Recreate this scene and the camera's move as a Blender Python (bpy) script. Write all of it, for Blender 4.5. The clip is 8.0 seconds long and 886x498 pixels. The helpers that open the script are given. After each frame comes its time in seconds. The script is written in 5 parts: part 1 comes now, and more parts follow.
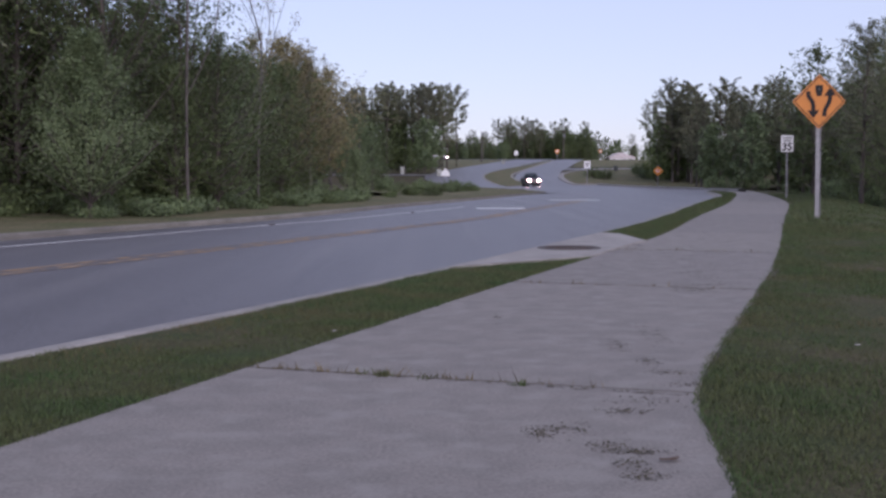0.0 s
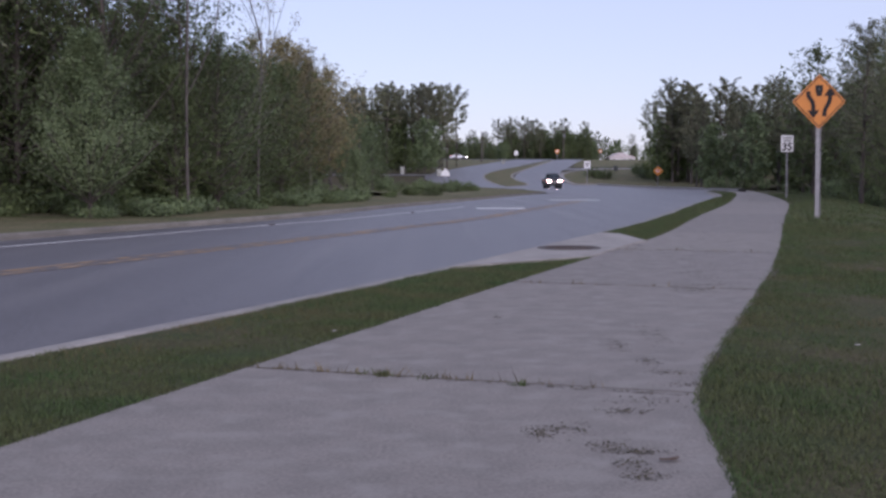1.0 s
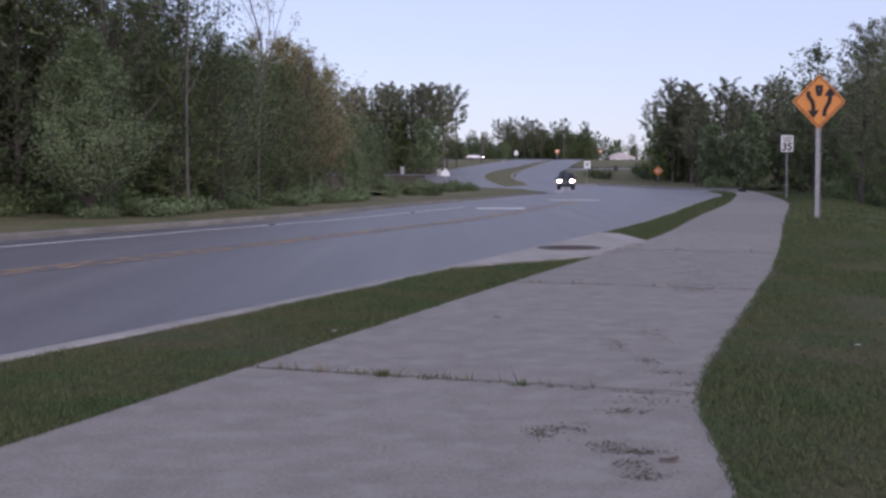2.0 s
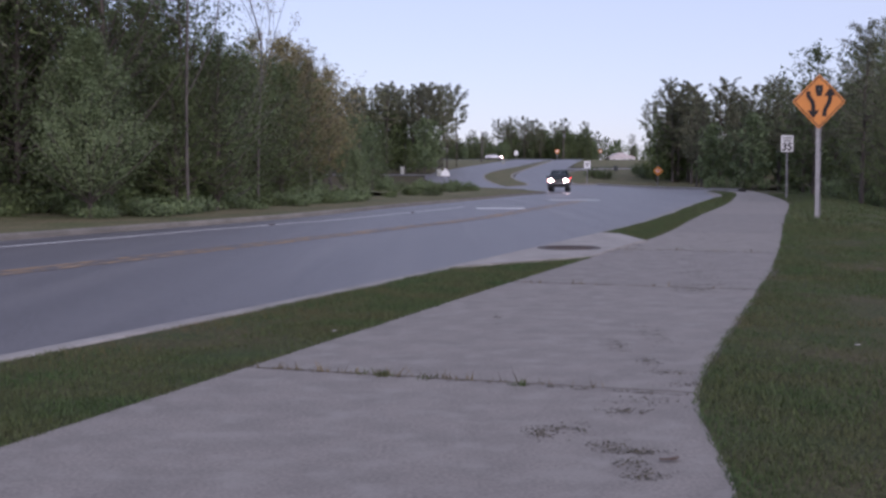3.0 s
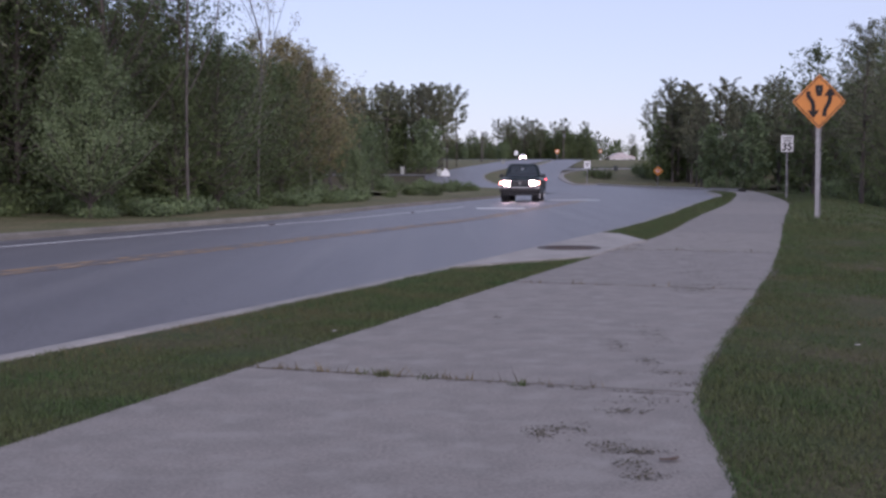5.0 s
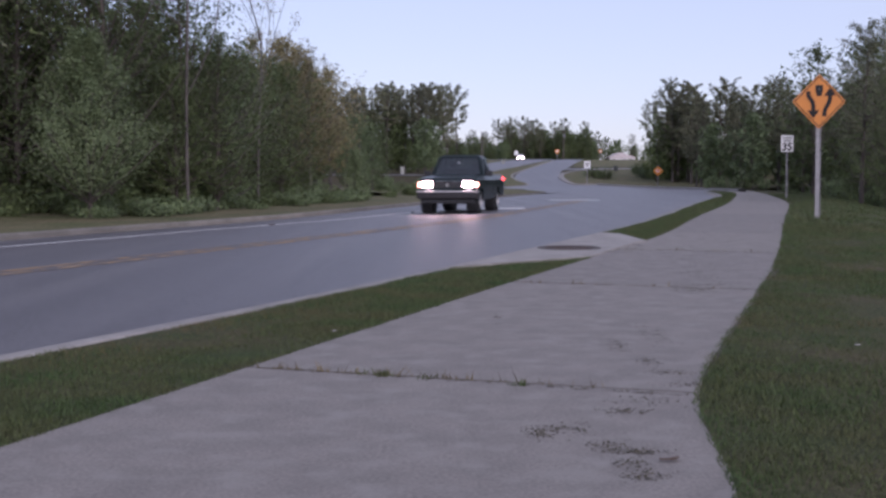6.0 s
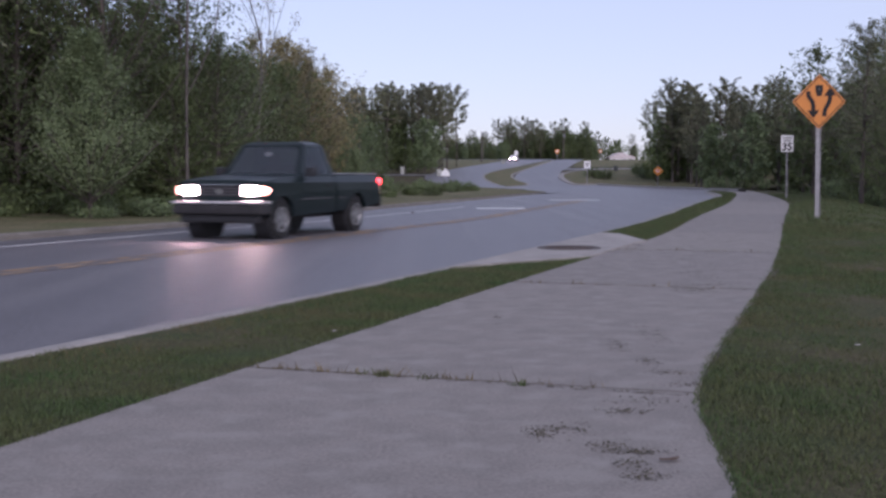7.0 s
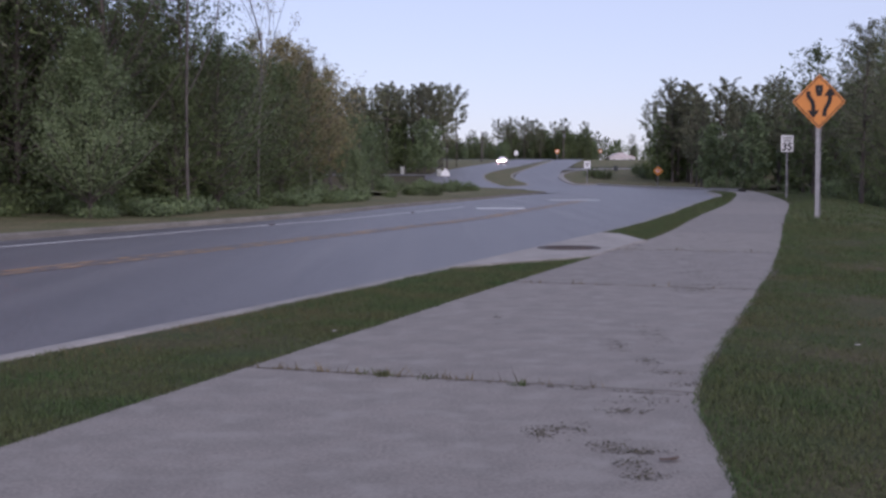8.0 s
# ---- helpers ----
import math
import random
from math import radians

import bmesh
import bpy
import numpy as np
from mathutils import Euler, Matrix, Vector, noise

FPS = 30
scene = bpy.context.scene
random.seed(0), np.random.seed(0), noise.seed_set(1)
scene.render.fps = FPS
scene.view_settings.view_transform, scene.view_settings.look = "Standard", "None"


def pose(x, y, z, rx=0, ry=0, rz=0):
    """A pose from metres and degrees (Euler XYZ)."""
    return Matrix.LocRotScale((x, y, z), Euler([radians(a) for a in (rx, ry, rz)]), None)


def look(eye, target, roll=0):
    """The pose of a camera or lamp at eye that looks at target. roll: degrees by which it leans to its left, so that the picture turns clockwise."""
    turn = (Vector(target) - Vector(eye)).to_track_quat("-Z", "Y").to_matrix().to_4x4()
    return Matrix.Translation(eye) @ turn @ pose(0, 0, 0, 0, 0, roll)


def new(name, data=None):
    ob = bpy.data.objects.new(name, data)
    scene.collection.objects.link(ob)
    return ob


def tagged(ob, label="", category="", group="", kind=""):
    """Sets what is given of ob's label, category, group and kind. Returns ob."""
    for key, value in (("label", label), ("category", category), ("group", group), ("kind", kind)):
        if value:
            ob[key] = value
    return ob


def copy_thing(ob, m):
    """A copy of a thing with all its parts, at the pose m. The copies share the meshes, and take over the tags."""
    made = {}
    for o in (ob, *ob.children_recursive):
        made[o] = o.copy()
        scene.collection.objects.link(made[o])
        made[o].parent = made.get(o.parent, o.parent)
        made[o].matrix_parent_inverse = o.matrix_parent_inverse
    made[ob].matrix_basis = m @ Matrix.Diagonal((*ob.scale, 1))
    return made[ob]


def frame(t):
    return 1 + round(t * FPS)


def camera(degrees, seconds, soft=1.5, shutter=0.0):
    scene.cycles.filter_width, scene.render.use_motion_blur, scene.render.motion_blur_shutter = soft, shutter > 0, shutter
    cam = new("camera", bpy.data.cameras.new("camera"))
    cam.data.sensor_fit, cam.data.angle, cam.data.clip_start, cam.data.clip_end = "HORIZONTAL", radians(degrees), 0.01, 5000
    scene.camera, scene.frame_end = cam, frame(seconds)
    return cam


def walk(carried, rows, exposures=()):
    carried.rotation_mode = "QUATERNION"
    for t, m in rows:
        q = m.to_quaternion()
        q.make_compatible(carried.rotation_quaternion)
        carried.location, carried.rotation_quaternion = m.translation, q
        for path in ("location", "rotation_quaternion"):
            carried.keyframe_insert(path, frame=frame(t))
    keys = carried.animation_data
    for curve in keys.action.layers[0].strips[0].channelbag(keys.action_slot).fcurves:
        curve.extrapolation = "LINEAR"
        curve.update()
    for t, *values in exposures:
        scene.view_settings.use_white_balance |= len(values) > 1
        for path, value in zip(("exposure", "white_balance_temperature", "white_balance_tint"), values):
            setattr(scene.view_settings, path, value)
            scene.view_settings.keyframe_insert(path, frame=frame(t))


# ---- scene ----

# ---- camera ----
cam = camera(42.8, 8.0, soft=2.8, shutter=0.5)
EYE = Vector((0, 0, 1.05))
VIEW = look(EYE, EYE + Vector((0, 2000, -131)))
walk(cam, [(0.0, VIEW), (8.0, VIEW)], exposures=[(0.0, 0.46, 5960, 30), (7.0, 0.45, 5960, 30), (8.0, 0.41, 5960, 30)])

# ---- dusk sky and the last weak light ----
SUN_ELEVATION, SUN_ROTATION = radians(26), radians(158)
world = bpy.data.worlds.new("dusk_sky")
scene.world = world
world.use_nodes = True
wn = world.node_tree.nodes
sky = wn.new("ShaderNodeTexSky")
sky.sky_type, sky.sun_disc = "NISHITA", False
sky.sun_elevation, sky.sun_rotation, sky.air_density, sky.dust_density, sky.ozone_density = SUN_ELEVATION, SUN_ROTATION, 1.0, 0.5, 2.0
wn["Background"].inputs["Strength"].default_value = 0.09
world.node_tree.links.new(sky.outputs["Color"], wn["Background"].inputs["Color"])
haze = wn.new("ShaderNodeBackground")  # even dusk haze that veils the clear sky
haze.inputs["Color"].default_value, haze.inputs["Strength"].default_value = (0.565, 0.62, 0.68, 1), 0.90
veil = wn.new("ShaderNodeMixShader")
veil.inputs["Fac"].default_value = 0.62
world.node_tree.links.new(wn["Background"].outputs["Background"], veil.inputs[1])
world.node_tree.links.new(haze.outputs["Background"], veil.inputs[2])
world.node_tree.links.new(veil.outputs["Shader"], wn["World Output"].inputs["Surface"])
sun = new("sun", bpy.data.lights.new("sun", "SUN"))
sun.data.energy, sun.data.angle, sun.data.color = 1.45, radians(50), (1.0, 0.93, 0.86)
sun.matrix_world = look((0, 0, 0), (-math.sin(SUN_ROTATION) * math.cos(SUN_ELEVATION), -math.cos(SUN_ROTATION) * math.cos(SUN_ELEVATION), -math.sin(SUN_ELEVATION)))


# ---- materials ----
def material(name, base, rough=0.7, metal=0.0, second=None, scale=8.0, detail=6.0, fine=60.0, fine_amount=0.25, bump=0.1, bump_scale=80.0,
             island=0.0, objects=0.0, translucent=0.0, stain=None, stain_scale=0.6, stain_edge=(0.55, 0.7), coat=0.0, along=False, spec=0.5):
    """Two scales of variation, relief, and optional stains, variation by island or by object."""
    m = bpy.data.materials.new(name)
    m.use_nodes = True
    n, l = m.node_tree.nodes, m.node_tree.links
    p = n["Principled BSDF"]
    p.inputs["Roughness"].default_value, p.inputs["Metallic"].default_value = rough, metal
    p.inputs["Coat Weight"].default_value, p.inputs["Specular IOR Level"].default_value = coat, spec
    co = n.new("ShaderNodeTexCoord")

    def tex(s, d):
        t = n.new("ShaderNodeTexNoise")
        t.inputs["Scale"].default_value, t.inputs["Detail"].default_value = s, d
        source = co.outputs["Object"]
        if along and s < 5:
            m2 = n.new("ShaderNodeMapping")
            m2.inputs["Rotation"].default_value, m2.inputs["Scale"].default_value = (0, 0, radians(20)), (1.6, 0.07, 1)
            l.new(source, m2.inputs["Vector"])
            source = m2.outputs["Vector"]
        l.new(source, t.inputs["Vector"])
        return t.outputs["Fac"]

    def mixed(kind, fac, a, b):
        x = n.new("ShaderNodeMix")
        x.data_type, x.blend_type, x.clamp_factor = "RGBA", kind, True
        for sock, v in ((x.inputs["Factor"], fac), (x.inputs["A"], a), (x.inputs["B"], b)):
            if isinstance(v, (int, float)):
                sock.default_value = v
            elif isinstance(v, tuple):
                sock.default_value = (*v, 1)
            else:
                l.new(v, sock)
        return x.outputs["Result"]

    def ramp(fac, lo, hi):
        r = n.new("ShaderNodeMapRange")
        r.inputs["From Min"].default_value, r.inputs["From Max"].default_value = lo, hi
        l.new(fac, r.inputs["Value"])
        return r.outputs["Result"]

    second = second or tuple(c * 0.7 for c in base)
    colour = mixed("MIX", ramp(tex(scale, detail), 0.35, 0.65), base, second)
    if fine_amount:
        g = mixed("MIX", ramp(tex(fine, 3), 0.3, 0.7), (1 - fine_amount,) * 3, (1 + fine_amount,) * 3)
        colour = mixed("MULTIPLY", 1.0, colour, g)
    if stain:
        colour = mixed("MIX", ramp(tex(stain_scale, 8), *stain_edge), colour, stain)
    for amount, kind, out in ((island, "ShaderNodeNewGeometry", "Random Per Island"), (objects, "ShaderNodeObjectInfo", "Random")):
        if amount:
            src = n.new(kind)
            v = mixed("MIX", src.outputs[out], (1 - amount,) * 3, (1 + amount, 1 + amount, 1 + amount * 0.6))
            colour = mixed("MULTIPLY", 1.0, colour, v)
    l.new(colour, p.inputs["Base Color"])
    if bump:
        b = n.new("ShaderNodeBump")
        b.inputs["Strength"].default_value, b.inputs["Distance"].default_value = bump, 0.02
        l.new(tex(bump_scale, 4), b.inputs["Height"])
        l.new(b.outputs["Normal"], p.inputs["Normal"])
    if translucent:
        t = n.new("ShaderNodeBsdfTranslucent")
        l.new(colour, t.inputs["Color"])
        s = n.new("ShaderNodeMixShader")
        s.inputs["Fac"].default_value = translucent
        l.new(p.outputs["BSDF"], s.inputs[1])
        l.new(t.outputs["BSDF"], s.inputs[2])
        l.new(s.outputs["Shader"], n["Material Output"].inputs["Surface"])
    return m


def glowing(name, colour, strength):
    m = bpy.data.materials.new(name)
    m.use_nodes = True
    p = m.node_tree.nodes["Principled BSDF"]
    p.inputs["Base Color"].default_value = (*colour, 1)
    p.inputs["Emission Color"].default_value, p.inputs["Emission Strength"].default_value = (*colour, 1), strength
    return m


ASPHALT = material("asphalt", (0.122, 0.116, 0.124), 0.47, second=(0.103, 0.098, 0.106), scale=0.9, fine=40, fine_amount=0.4, bump=0.35, bump_scale=150, stain=(0.150, 0.141, 0.145), stain_scale=0.8, stain_edge=(0.5, 0.75), along=True)
CONCRETE = material("concrete", (0.207, 0.187, 0.171), 0.9, second=(0.172, 0.156, 0.143), scale=3.5, fine=60, fine_amount=0.2, bump=0.15, bump_scale=110, objects=0.06, stain=(0.235, 0.221, 0.204), stain_scale=5.0, stain_edge=(0.5, 0.75))
CURB_CONCRETE = material("curb_concrete", (0.30, 0.28, 0.262), 0.85, second=(0.215, 0.20, 0.187), scale=2.5, fine=45, fine_amount=0.15, bump=0.15, bump_scale=110, objects=0.08)
OLD_KERB = material("old_concrete", (0.19, 0.175, 0.155), 0.9, second=(0.135, 0.125, 0.108), scale=1.5, fine=40, bump=0.3, objects=0.1)
TURF = material("turf", (0.050, 0.064, 0.029), 0.95, second=(0.082, 0.070, 0.042), scale=1.1, fine=35, fine_amount=0.4, bump=0.8, bump_scale=40, spec=0.1)
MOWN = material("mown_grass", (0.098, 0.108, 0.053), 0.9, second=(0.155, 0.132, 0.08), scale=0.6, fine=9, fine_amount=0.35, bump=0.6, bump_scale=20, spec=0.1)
EARTH = material("woodland_floor", (0.05, 0.055, 0.026), 0.95, second=(0.075, 0.055, 0.035), scale=0.4, fine=12, fine_amount=0.4, bump=0.8, bump_scale=12, spec=0.1)
BLADE = material("grass_blade", (0.062, 0.100, 0.040), 0.6, second=(0.098, 0.104, 0.052), scale=1.6, fine_amount=0, bump=0, island=0.5, translucent=0.25, spec=0.25)
STRAW = material("dry_blade", (0.17, 0.13, 0.065), 0.8, fine_amount=0, bump=0, island=0.35, translucent=0.15)
DIRT = material("dark_dirt", (0.055, 0.048, 0.036), 0.95, second=(0.085, 0.07, 0.05), scale=20, bump=0.7, bump_scale=90)
YELLOW_PAINT = material("worn_yellow_paint", (0.34, 0.215, 0.10), 0.7, second=(0.24, 0.165, 0.10), scale=3, fine=50, fine_amount=0.3, stain=(0.115, 0.102, 0.100), stain_scale=3, stain_edge=(0.40, 0.62))
WHITE_PAINT = material("worn_white_paint", (0.66, 0.65, 0.63), 0.7, second=(0.52, 0.51, 0.50), scale=2, fine=50, fine_amount=0.25, stain=(0.16, 0.16, 0.16), stain_scale=2, stain_edge=(0.65, 0.85))
BARK = material("bark", (0.11, 0.092, 0.078), 0.9, second=(0.065, 0.054, 0.046), scale=6, fine=30, fine_amount=0.3, bump=0.8, bump_scale=25)
PALE_BARK = material("pale_bark", (0.125, 0.112, 0.102), 0.9, second=(0.075, 0.067, 0.06), scale=4, fine=30, fine_amount=0.3, bump=0.6, bump_scale=25)
LEAF_LIGHT = material("spring_leaf", (0.165, 0.215, 0.115), 0.6, second=(0.13, 0.175, 0.088), scale=0.7, fine_amount=0, bump=0, island=0.28, objects=0.15, translucent=0.3, spec=0.25)
LEAF_MID = material("broad_leaf", (0.118, 0.15, 0.068), 0.6, second=(0.088, 0.118, 0.054), scale=0.6, fine_amount=0, bump=0, island=0.28, objects=0.25, translucent=0.3, spec=0.25)
LEAF_YOUNG = material("young_leaf", (0.195, 0.245, 0.13), 0.6, second=(0.155, 0.205, 0.105), scale=0.7, fine_amount=0, bump=0, island=0.28, translucent=0.3, spec=0.25)
LEAF_WARM = material("budding_leaf", (0.27, 0.235, 0.14), 0.6, second=(0.20, 0.18, 0.10), scale=0.6, fine_amount=0, bump=0, island=0.28, objects=0.2, translucent=0.3, spec=0.25)
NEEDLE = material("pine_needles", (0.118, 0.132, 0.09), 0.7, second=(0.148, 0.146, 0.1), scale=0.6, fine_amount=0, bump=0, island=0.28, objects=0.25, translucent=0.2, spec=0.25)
GALVANISED = material("galvanised_steel", (0.27, 0.27, 0.28), 0.55, metal=0.3, second=(0.20, 0.20, 0.21), scale=9, bump=0.05)
SIGN_ORANGE = material("orange_sheeting", (0.55, 0.185, 0.012), 0.5, second=(0.47, 0.155, 0.010), scale=2, fine_amount=0.03, bump=0)
SIGN_BLACK = material("black_sheeting", (0.014, 0.012, 0.012), 0.85, fine_amount=0.05, bump=0)
SIGN_WHITE = material("white_sheeting", (0.72, 0.72, 0.70), 0.45, second=(0.62, 0.62, 0.61), scale=3, fine_amount=0.03, bump=0)
SIGN_RED = material("red_sheeting", (0.55, 0.06, 0.03), 0.45, fine_amount=0.03, bump=0)


# ---- mesh tools ----
def mesh_of(name, verts, faces, mat, smooth=False):
    me = bpy.data.meshes.new(name)
    me.from_pydata([tuple(v) for v in verts], [], [tuple(f) for f in faces])
    me.materials.append(mat)
    if smooth:
        me.polygons.foreach_set("use_smooth", [True] * len(me.polygons))
    me.update()
    return me


def bm_mesh(name, bm, mat, smooth=False):
    bmesh.ops.recalc_face_normals(bm, faces=bm.faces)
    me = bpy.data.meshes.new(name)
    bm.to_mesh(me)
    bm.free()
    me.materials.append(mat)
    if smooth:
        me.polygons.foreach_set("use_smooth", [True] * len(me.polygons))
    return me


def part(name, bm, mat, parent=None, label="", smooth=False):
    me = bm if isinstance(bm, bpy.types.Mesh) else bm_mesh(name, bm, mat, smooth)
    ob = new(name, me)
    ob.parent = parent
    if label:
        ob["label"] = label
    return ob


def box(x0, x1, y0, y1, z0, z1, bevel=0.0, bm=None, segments=2):
    bm = bm or bmesh.new()
    r = bmesh.ops.create_cube(bm, size=1, matrix=Matrix.Translation(((x0 + x1) / 2, (y0 + y1) / 2, (z0 + z1) / 2)) @ Matrix.Diagonal((x1 - x0, y1 - y0, z1 - z0, 1)))
    if bevel:
        bmesh.ops.bevel(bm, geom=list({e for v in r["verts"] for e in v.link_edges}), offset=bevel, segments=segments, affect="EDGES", profile=0.6)
    return bm


def rod(a, b, r0, r1=None, sides=10, bm=None):
    bm = bm or bmesh.new()
    a, b = Vector(a), Vector(b)
    m = Matrix.Translation((a + b) / 2) @ (b - a).to_track_quat("Z", "Y").to_matrix().to_4x4()
    bmesh.ops.create_cone(bm, cap_ends=True, segments=sides, radius1=r0, radius2=r0 if r1 is None else r1, depth=(b - a).length, matrix=m)
    return bm


def plate(outline, x, y0, y1, bevel=0.0):
    """A flat plate from an outline of (x, z), between two depths y0 and y1."""
    bm = bmesh.new()
    f = bm.faces.new([bm.verts.new((px + x, y0, pz)) for px, pz in outline])
    r = bmesh.ops.extrude_face_region(bm, geom=[f])
    bmesh.ops.translate(bm, vec=(0, y1 - y0, 0), verts=[g for g in r["geom"] if isinstance(g, bmesh.types.BMVert)])
    if bevel:
        bmesh.ops.bevel(bm, geom=bm.edges[:], offset=bevel, segments=2, affect="EDGES")
    return bm


def spline(points, n=8):
    """A smooth line through control points, n steps to a span."""
    p = [np.array(q, float) for q in points]
    p = [2 * p[0] - p[1], *p, 2 * p[-1] - p[-2]]
    out = []
    for i in range(1, len(p) - 2):
        for k in range(n):
            t = k / n
            out.append(0.5 * (2 * p[i] + (p[i + 1] - p[i - 1]) * t + (2 * p[i - 1] - 5 * p[i] + 4 * p[i + 1] - p[i + 2]) * t * t + (3 * p[i] - p[i - 1] - 3 * p[i + 1] + p[i + 2]) * t ** 3))
    return out + [p[-2]]


def sides(line, half):
    """The two edges of a band of that half width along a line."""
    d = np.gradient(np.array(line), axis=0)
    n = np.stack([d[:, 1], -d[:, 0]], 1) / np.linalg.norm(d, axis=1)[:, None]
    return np.array(line) + n * half, np.array(line) - n * half


# ---- lie of the land ----
U, V = np.array((0.342, 0.940)), np.array((-0.940, 0.342))
LEVELS = np.array([(-400, 0), (0, 0), (40, -0.02), (56, -0.14), (90, -0.27), (118, -0.48), (138, -0.56), (150, -0.35), (163, 0.3), (200, 1.9), (260, 4.2), (300, 5.15), (335, 5.4), (400, 4.6), (700, 4), (4000, 4)])


def level(y):
    return float(np.mean([np.interp(y + d, LEVELS[:, 0], LEVELS[:, 1]) for d in (-8, -4, 0, 4, 8)]))


def at(s, lat):
    return tuple(U * s + V * lat)


def soft_step(x):
    x = min(1, max(0, x))
    return x * x * (3 - 2 * x)


NEAR_CURB = spline([at(-60, 5.2), at(-30, 5.2), at(0, 4.86), at(10, 4.47), at(20, 4.45), (5.1, 27.6), (9.5, 43), (13.3, 56.5), (17.2, 70.5), (23.2, 101)])
FAR_CURB = spline([at(-60, 14.5), at(-30, 14.5), at(0, 14.5), at(10, 14.5), at(20, 14.4), (-4.2, 31), (-1.6, 43.5), (1.4, 58), (4.4, 73), (8.0, 88)])
WALK_LEFT = spline([at(-60, 3.12), at(-30, 2.95), at(0, 3.06), at(10, 3.16), at(20, 3.2), (6.2, 27.9), (10.5, 42), (14.5, 56.5), (20, 77.5), (27.5, 112)])
WALK_RIGHT = spline([at(-60, 0.5), at(-25, 0.4), at(-6, 0.35), at(-2, 0.32), at(1.5, 0.265), at(3.6, 0.325), at(5.4, 0.68), at(7.5, 0.77), at(10.5, 0.80), at(16, 0.95), (8.55, 28.2), (12.7, 41.5), (16.7, 56), (22.2, 78.5), (29.8, 112)])
RIGHT_XY = np.array(WALK_RIGHT)


def bank(x, y):
    """Height of the mown bank beside the path, and of the land that falls away behind it."""
    d = 0.94 * (x - np.interp(y, RIGHT_XY[:, 1], RIGHT_XY[:, 0]))
    rise = 0.12 * soft_step((y - 30) / 25) * (1 - soft_step((y - 70) / 20))
    return level(y) + rise * soft_step(d / 2) - 0.02 * max(0, d) - 1.7 * soft_step((d - 1.5) / 8) + 0.02 * noise.noise((x * 0.8, y * 0.8, 0))


def land(x, y):
    near = 1 - soft_step((y - 75) / 30)
    right = soft_step((0.94 * (x - np.interp(y, RIGHT_XY[:, 1], RIGHT_XY[:, 0])) - 2) / 9) * (1 - soft_step((y - 95) / 40))
    return level(y) - 0.06 - 0.3 * near - 1.75 * right


def loft(lines, mat, name, height, thick=0.0):
    """A sheet over lines that run side by side; height(x, y, fraction across)."""
    n, k = len(lines[0]), len(lines)
    verts = [(p[0], p[1], height(p[0], p[1], j / (k - 1))) for j, line in enumerate(lines) for p in line]
    faces = [(j * n + i, j * n + i + 1, (j + 1) * n + i + 1, (j + 1) * n + i) for j in range(k - 1) for i in range(n - 1)]
    me = mesh_of(name, verts, faces, mat, True)
    if me.polygons[0].normal.z < 0:
        me.flip_normals()
    return me


def between(a, b, k):
    return [[np.array(p) * (1 - f) + np.array(q) * f for p, q in zip(a, b)] for f in np.linspace(0, 1, k)]


def structure(name, me, label="", parent=None):
    ob = new(name, me)
    ob.parent = parent
    return tagged(ob, label, kind="structure")


# ground sheet to the horizon
gx = np.concatenate([np.linspace(-3000, -120, 14), np.arange(-110, 111, 4.0), np.linspace(120, 3000, 14)])
gy = np.concatenate([np.linspace(-1500, -60, 8), np.arange(-50, 400, 4.0), np.linspace(410, 4200, 16)])
structure("ground", mesh_of("ground", [(x, y, land(x, y)) for y in gy for x in gx],
          [(j * len(gx) + i, j * len(gx) + i + 1, (j + 1) * len(gx) + i + 1, (j + 1) * len(gx) + i) for j in range(len(gy) - 1) for i in range(len(gx) - 1)], EARTH, True),
          "dark woodland floor with leaf litter and low growth")


# ---- roads ----
def crown(x, y, f):
    return level(y) - 0.12 + 0.10 * (1 - (2 * f - 1) ** 2)


road = structure("road", loft(between(NEAR_CURB, FAR_CURB, 13), ASPHALT, "road", crown), "worn grey asphalt road with a slight crown")


def across(f_values, n0, n1, width, mat, name, lift=0.004):
    """A painted line along the road at fractions of its width."""
    a, b = [], []
    for i in range(n0, n1 + 1):
        p, q = np.array(NEAR_CURB[i]), np.array(FAR_CURB[i])
        w = np.linalg.norm(q - p)
        f = np.interp(i, *f_values)
        a.append((p + (q - p) * (f - width / 2 / w), f))
        b.append((p + (q - p) * (f + width / 2 / w), f))
    verts = [(*p, crown(*p, f) + lift) for p, f in a + b]
    n = len(a)
    me = mesh_of(name, verts, [(i, i + 1, n + i + 1, n + i) for i in range(n - 1)], mat)
    if me.polygons[0].normal.z < 0:
        me.flip_normals()
    return structure(name, me, "", road)


YELLOW_AT = ((0, 32, 40, 48, 56, 64, 72), (0.43, 0.43, 0.43, 0.45, 0.49, 0.52, 0.55))
across((YELLOW_AT[0], [f - 0.014 for f in YELLOW_AT[1]]), 8, 54, 0.16, YELLOW_PAINT, "yellow_line")
across((YELLOW_AT[0], [f + 0.014 for f in YELLOW_AT[1]]), 8, 54, 0.16, YELLOW_PAINT, "yellow_line")
across(((0, 32, 40, 48), (0.79, 0.79, 0.76, 0.70)), 8, 46, 0.12, WHITE_PAINT, "white_line")


def band(name, points, half, dz, label):
    line = spline(points, 10)
    a, b = sides(line, half)
    return structure(name, loft(between(a, b, 7), ASPHALT, name, lambda x, y, f: level(y) + dz - 0.11 * (1 - soft_step((y - 88) / 25)) + 0.05 * (1 - (2 * f - 1) ** 2)), label), a, b


